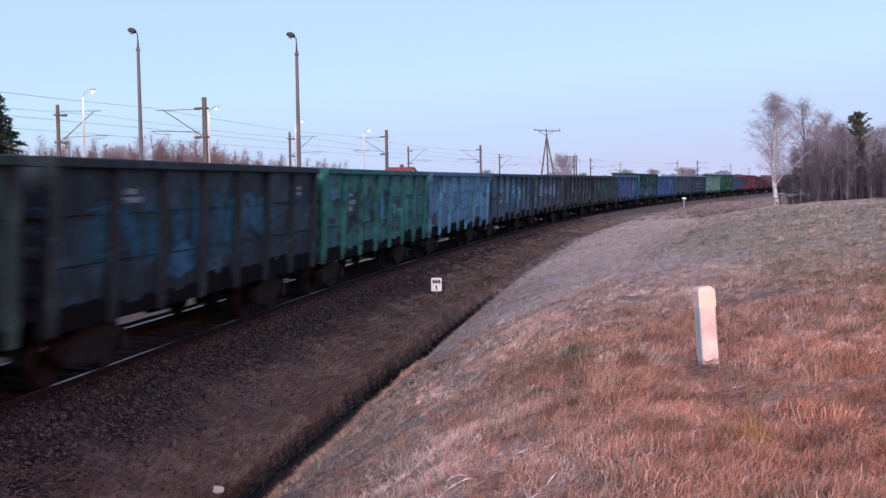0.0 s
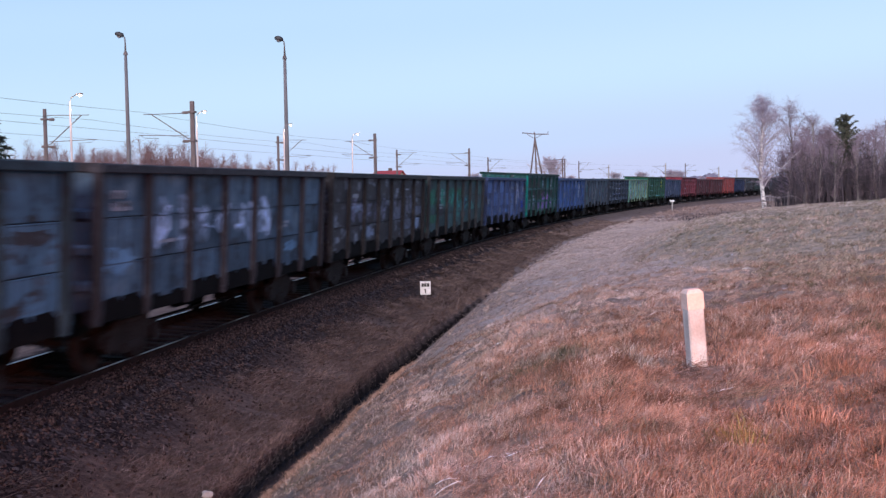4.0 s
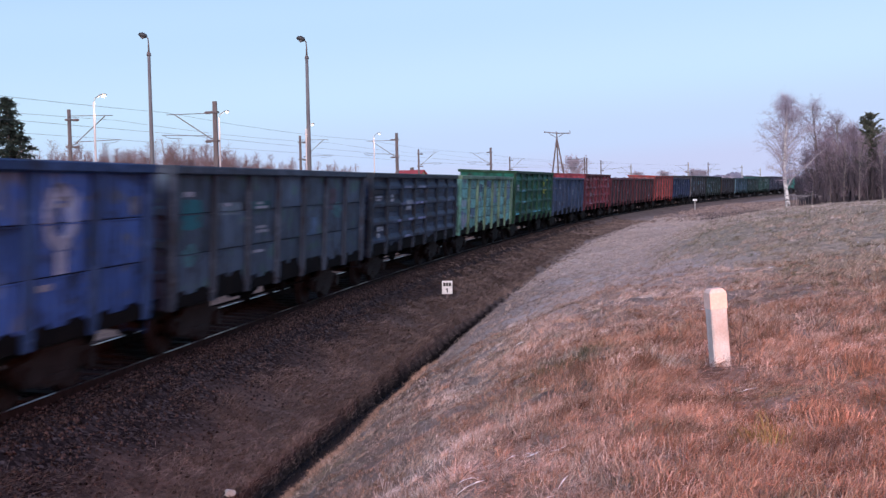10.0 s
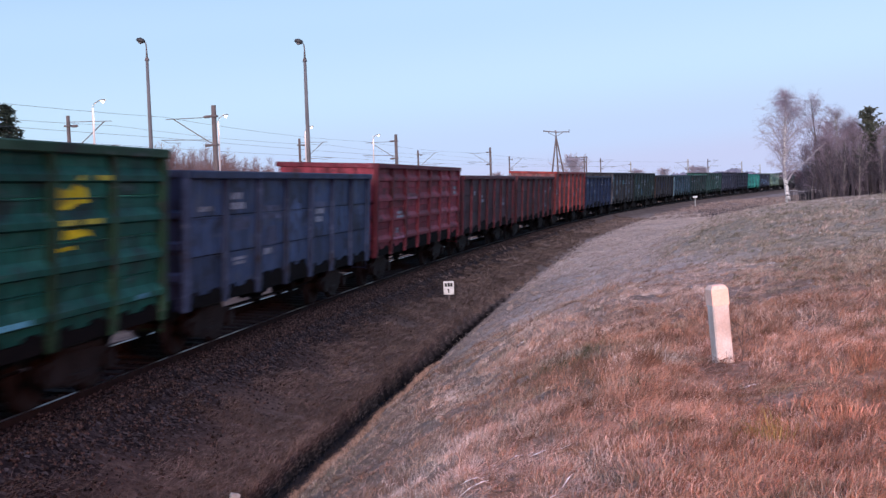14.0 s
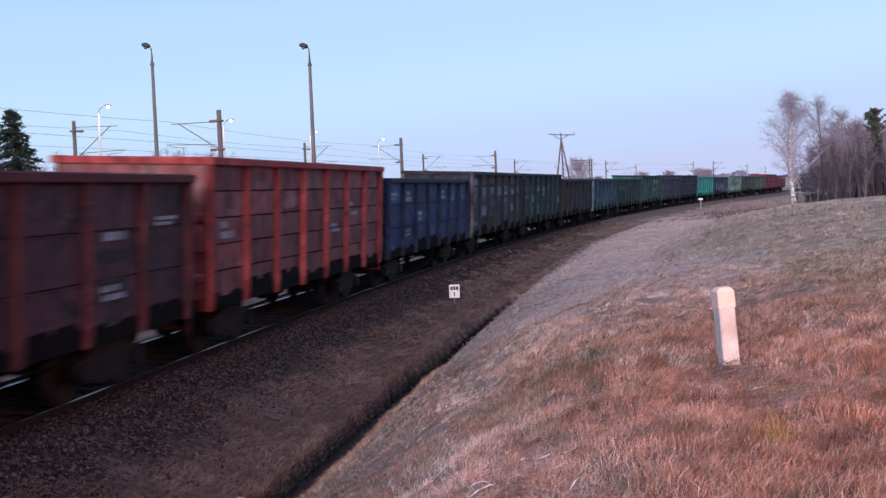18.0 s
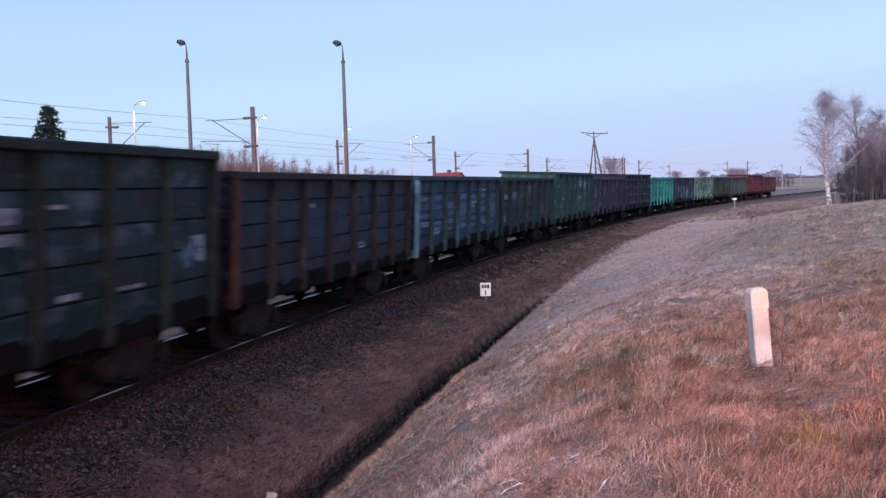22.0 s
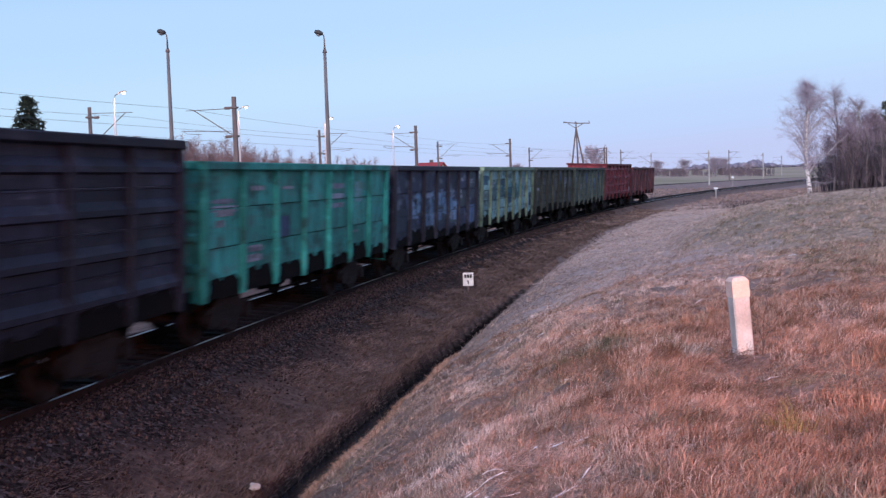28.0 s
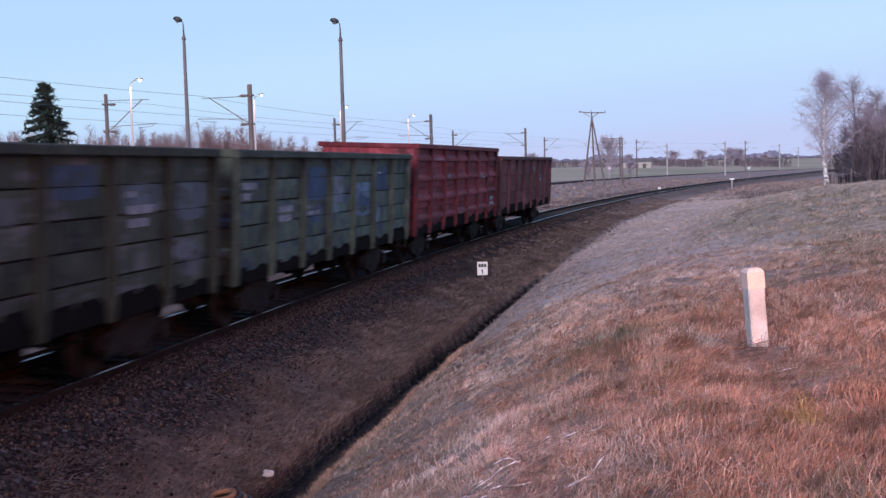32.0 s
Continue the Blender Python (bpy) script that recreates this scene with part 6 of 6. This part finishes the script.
def rise_turf():
    g = np.random.default_rng(61)
    n, per = 19000, 13
    r = 11 + 61 * g.random(n) ** 1.4
    a = np.radians(g.uniform(-6, 28, n))
    x, y = r * np.sin(a), r * np.cos(a)
    s, d = track_sd(x, y)
    rise = ease((d - 8.6 - 0.08 * np.clip(-s, 0, 30)) / 2.5)
    ok = (d > 5.2) & (g.random(n) < .7 + .3 * rise) & (s < 70)
    x, y, r, rise = x[ok], y[ok], r[ok], rise[ok]
    patch = lumps(x, y, .8) + g.normal(0, .5, len(x))
    dark = patch < -.35 + .8 * rise
    tall = (.05 + .05 * rise + .04 * np.clip(patch, -.5, 1)) * g.uniform(.7, 1.5, len(x))
    for i, (name, label, mat, q) in enumerate((("rise_turf", "olive-brown tufts on the rise", M_OLIVE, dark), ("pale_rise_turf", "bleached grass tufts on the rise", M_STRAW, ~dark))):
        turf(name, label, mat, x[q], y[q], per, np.clip(tall[q], .04, .2), -.3 + g.normal(0, .6, int(q.sum())), .5, np.repeat(r[q], per) * .00034, 64 + i)


def far_weeds():
    """Brown tussocks between the two lines and below the wood."""
    g = np.random.default_rng(91)
    n = 2600
    sl, dl = 16 + 190 * g.random(n), -3.6 - 34 * g.random(n) ** 1.2
    sr, dr = 66 + 85 * g.random(n), 4.0 + 15 * g.random(n)
    sv, dv = 8 + 66 * g.random(n), 2.2 + 2.7 * g.random(n)
    for name, label, mat, (q, e), lo, hi, wide in (("weed_tussocks", "brown weeds and tussocks between the railway lines", M_WEED, (sl, dl), .14, .38, .00045), ("verge_weeds", "low brown weeds below the wood", M_WEED, (sr, dr), .09, .24, .00042), ("track_weeds", "matted brown weeds beside the ballast", M_STRAW_DARK, (sv, dv), .05, .13, .0006)):
        x, y, _ = on_track(q, e)
        x, y = x + g.normal(0, .5, n), y + g.normal(0, .5, n)
        ok = (np.abs(main_line(y) - x) > 4.5) & (track_sd(x, y)[1] < 30)
        x, y = x[ok], y[ok]
        turf(name, label, mat, x, y, 18, g.uniform(lo, hi, len(x)), g.uniform(0, 6.28, len(x)), .6, np.repeat(np.hypot(x, y), 18) * wide, 95)


def sown(seed, n_tufts, per, r0, r1, a0, a1, power):
    """Tufts sown over a sector of the ground, thinner with distance."""
    g = np.random.default_rng(seed)
    u = g.random(n_tufts)
    r = (r0 ** power + (r1 ** power - r0 ** power) * u) ** (1 / power)
    a = np.radians(g.uniform(a0, a1, n_tufts))
    tx, ty = r * np.sin(a), r * np.cos(a)
    size = np.repeat(g.uniform(.5, 1.25, n_tufts), per)
    rr = np.repeat(np.clip(r, 5, 60), per)
    spread = (.05 + .006 * rr) * size
    x = np.repeat(tx, per) + g.normal(0, 1, n_tufts * per) * spread
    y = np.repeat(ty, per) + g.normal(0, 1, n_tufts * per) * spread
    comb = np.repeat(g.normal(-.6, .9, n_tufts), per)
    return x, y, rr, size, comb, g


def mat_of_straw(x, y, length, width, seed):
    """Short straight stalks that lie flat, one face each."""
    g = np.random.default_rng(seed)
    n = len(x)
    az, tilt = g.normal(-.5, 1.1, n), np.clip(g.normal(1.32, .18, n), .5, 1.55)
    d = np.stack([np.cos(az) * np.sin(tilt), np.sin(az) * np.sin(tilt), np.cos(tilt)], -1)
    side = np.stack([-np.sin(az) * .6 + .4, np.cos(az) * .6, g.uniform(-.5, .5, n)], -1)
    side /= np.linalg.norm(side, axis=1)[:, None]
    b = np.stack([x, y, height(x, y) + g.uniform(-.01, .035, n)], -1)
    tip = b + d * length[:, None]
    w = side * (width / 2)[:, None]
    v = np.stack([b - w, b + w, tip + w * .4, tip - w * .4], 1).reshape(-1, 3)
    return v, np.arange(n)[:, None] * 4 + np.array([[0, 1, 2, 3]])


def build_straw():
    x, y, rr, size, comb, g = sown(43, 9000, 32, 3.6, 65, -28, 28, 0.3)
    s, d = track_sd(x, y)
    edge = np.interp(s, [-30, 4, 25, 45, 75, 120], [4.97, 4.97, 4.95, 4.9, 5.0, 5.1])
    hill = ease((d - 9.2 - 0.08 * np.clip(-s, 0, 30)) / 2.5) * ease((s + 22) / 12) * .8
    pick = g.random(len(x))
    thick = g.random(len(x)) > bald_spots(x, y) * .8
    # dark straw stands in for the weaker light on the lower bank
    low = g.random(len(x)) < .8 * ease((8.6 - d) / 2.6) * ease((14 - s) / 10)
    # straw coloured russet over the lamp's pool of orange light
    red = g.random(len(x)) < .8 * ease((x - .5) / 1.6) * ease((15 - y) / 4)
    for name, label, mat, q in (("straw_mat", "flattened pale straw covering the bank", M_STRAW, (d > edge) & (pick > hill) & ~low & thick & ~red), ("russet_mat", "flattened grass round the post, coloured russet for the lamp's orange light", M_RUSSET, (d > edge) & (pick > hill) & ~low & thick & red), ("low_straw", "straw low on the bank, coloured darker for its weaker light", M_STRAW_DARK, (d > edge) & low & thick & (pick > hill)), ("hill_straw", "flattened olive straw on the rise", M_OLIVE, (d > edge) & (pick <= hill))):
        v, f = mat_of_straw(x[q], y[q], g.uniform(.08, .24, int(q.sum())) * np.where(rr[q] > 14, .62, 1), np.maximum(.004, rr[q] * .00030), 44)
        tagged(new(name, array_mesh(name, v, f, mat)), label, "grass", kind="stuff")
    # the hollow and the strip along the track farther off
    g = np.random.default_rng(47)
    n = 150000
    x, y, _ = on_track(-24 + 70 * g.random(n // 2) ** 1.4, g.uniform(1.9, 4.3, n // 2))
    q = lumps(x + 2, y, 1.9) + .5 * lumps(x, y, 4.5) + 1.1 * (track_sd(x, y)[1] - 3.3) > -.6
    x, y = x[q], y[q]
    v, f = mat_of_straw(x, y, g.uniform(.08, .22, len(x)), np.maximum(.005, np.hypot(x, y) * .0005), 49)
    tagged(new("verge_litter", array_mesh("verge_litter", v, f, M_STRAW_DARK)), "flattened brown grass litter beside the ballast", "grass", kind="stuff")
    s, d = 8 + 72 * g.random(n) ** 1.1, 4.85 + 13 * g.random(n)
    x, y, _ = on_track(s, d)
    x, y = x + g.normal(0, .1, n), y + g.normal(0, .1, n)
    v, f = mat_of_straw(x, y, g.uniform(.06, .17, n), np.hypot(x, y) * .0003, 48)
    tagged(new("hollow_grass", array_mesh("hollow_grass", v, f, M_STRAW_PALE)), "pale dry grass in the hollow beside the track", "grass", kind="stuff")


def build_grass():
    build_straw()
    build_turf()
    ditch_fringe()
    rise_turf()
    far_weeds()
    x, y, rr, size, comb, g = sown(3, 4600, 28, 11, 75, -30, 29, 0.5)
    s, d = track_sd(x, y)
    edge = np.interp(s, [-30, 4, 25, 45, 75, 120], [5.0, 5.0, 4.95, 4.9, 5.0, 5.1])
    hill = ease((d - 9.2 - 0.08 * np.clip(-s, 0, 30)) / 2.5) * ease((s + 22) / 12)
    pick = g.random(len(x))
    tall = 0.5 + 0.5 * lumps(x, y, 1.3)
    length = g.uniform(.08, .2, len(x)) * size * (.5 + .95 * tall)
    width = np.maximum(.0035, rr * .00034)
    length = np.where(rr > 18, length * .75, length)
    # few russet blades elsewhere, many in the lamp's pool to paint its orange
    red = .06 + .72 * ease((x - .5) / 1.6) * ease((15 - y) / 4)
    pale = (d > edge) & (pick >= hill * .85) & (pick < 1 - red)
    tan = (d > edge) & ~pale & (pick >= hill * .85)
    olive = (d > edge) & (pick < hill * .85)
    for k, (q, name, label, mat) in enumerate(((pale, "bank_grass", "pale dry winter grass lying in tufts on the bank", M_STRAW), (tan, "russet_grass", "russet dry grass tufts on the bank, thickest in the painted lamp pool", M_RUSSET), (olive, "hill_grass", "olive-brown matted grass on the rise", M_OLIVE))):
        blades(name, label, mat, x[q], y[q], length[q], width[q], 1.12, 5 + k, comb[q])
    # a few large tussocks near the post
    for i, (name, label, mat, px, py, tall, count) in enumerate((("green_tussock", "greenish grass tussock on the bank", M_GREEN, 2.05, 6.45, .30, 3), ("golden_tussock", "tall bleached golden grass tussock on the bank", M_RUSSET, 2.55, 6.75, .27, 5), ("golden_tussock", "bleached golden grass tussock beside the post", M_RUSSET, 3.25, 8.1, .25, 4), ("golden_tussock", "bleached golden grass tussock low on the bank", M_STRAW, 1.35, 6.1, .25, 4))):
        g = np.random.default_rng(19 + i)
        turf(name, label, mat, px + g.normal(0, .07, count), py + g.normal(0, .07, count), 60, np.full(count, tall), g.uniform(0, 6.28, count), .95, .0048, 30 + i)
    g = np.random.default_rng(13)
    n, per = 6500, 24
    ts = -24 + 95 * g.random(n) ** 1.5
    td = 2.3 + 2.08 * g.random(n)
    tx, ty, _ = on_track(ts, td)
    keep = g.random(n) < ease((td - 2.5 - .5 * lumps(tx, ty, 1.1)) / .7)
    keep &= (lumps(tx + 2, ty, 1.9) + .5 * lumps(tx, ty, 4.5) + .9 * (td - 3.3) > -.4)
    tx, ty = np.repeat(tx[keep], per), np.repeat(ty[keep], per)
    x, y = tx + g.normal(0, .09, len(tx)), ty + g.normal(0, .09, len(tx))
    rr = np.hypot(x, y)
    blades("verge_grass", "brown matted grass between ballast and ditch", M_STRAW_DARK, x, y, g.uniform(.07, .21, len(x)), np.maximum(.0034, rr * .0004), 1.2, 16, np.repeat(g.normal(.3, 1.0, int(keep.sum())), per))


def scatter_stones():
    g = np.random.default_rng(21)
    n = 36000
    s, d = -24 + 86 * g.random(n) ** 1.25, .98 + np.abs(g.normal(0, 1.15, n))
    x, y, _ = on_track(s, d)
    z = height(x, y)
    r = g.uniform(.014, .034, n) * (1 + .25 * (g.random(n) > .9))
    oct6 = np.array([(1, 0, 0), (0, 1, 0), (-1, 0, 0), (0, -1, 0), (0, 0, 1), (0, 0, -1)], float)
    v = oct6[None] * g.uniform(.6, 1.25, (n, 6, 3)) * r[:, None, None]
    a = g.uniform(0, 6.28, n)
    c, q = np.cos(a)[:, None], np.sin(a)[:, None]
    v = np.stack([v[..., 0] * c - v[..., 1] * q, v[..., 0] * q + v[..., 1] * c + v[..., 2] * .3, v[..., 2]], -1)
    v = v + np.stack([x, y, z + r * .15], -1)[:, None]
    tri = np.array([(0, 1, 4), (1, 2, 4), (2, 3, 4), (3, 0, 4), (1, 0, 5), (2, 1, 5), (3, 2, 5), (0, 3, 5)])
    f = (np.arange(n)[:, None, None] * 6 + tri[None]).reshape(-1, 3)
    tagged(new("ballast_stones", array_mesh("ballast_stones", v.reshape(-1, 3), f, M_STONE)), "loose dark crushed stone along the track", "gravel", kind="stuff")


def scatter_snow():
    g = np.random.default_rng(31)
    verts, faces = [], []
    for i in range(130):
        r = 5.3 + 2.2 * g.random() if i < 80 else 8 + 26 * g.random() ** 1.2
        a = math.radians(g.uniform(-7, 8) if i < 80 else g.uniform(4, 25))
        x, y = r * math.sin(a), r * math.cos(a)
        if float(track_sd(np.array([x]), np.array([y]))[1][0]) < 5.6:
            continue
        ln, wd, az = g.uniform(.02, .10), g.uniform(.003, .009), g.normal(.55, .3)
        n0 = len(verts)
        for k in range(9):
            u = 6.2832 * k / 9
            q = g.uniform(.6, 1.2)
            px, py = math.cos(u) * ln * q, math.sin(u) * wd * q
            X, Y = x + px * math.cos(az) - py * math.sin(az), y + px * math.sin(az) + py * math.cos(az)
            verts.append((X, Y, ground_at(X, Y) + .03))
        verts.append((x, y, ground_at(x, y) + .036))
        faces += [(n0 + k, n0 + (k + 1) % 9, n0 + 9) for k in range(9)]
    tagged(part("snow_remnants", Geo().add(verts, faces), M_SNOW), "thin remnants of old snow in the grass", "snow", kind="stuff")


build_grass()
scatter_stones()
scatter_snow()


def motions():
    for k, w in enumerate(TRAIN):
        walk(w, [(t, wagon_pose(k, t)) for t in np.arange(0, 32.1, 1.0)])


motions()
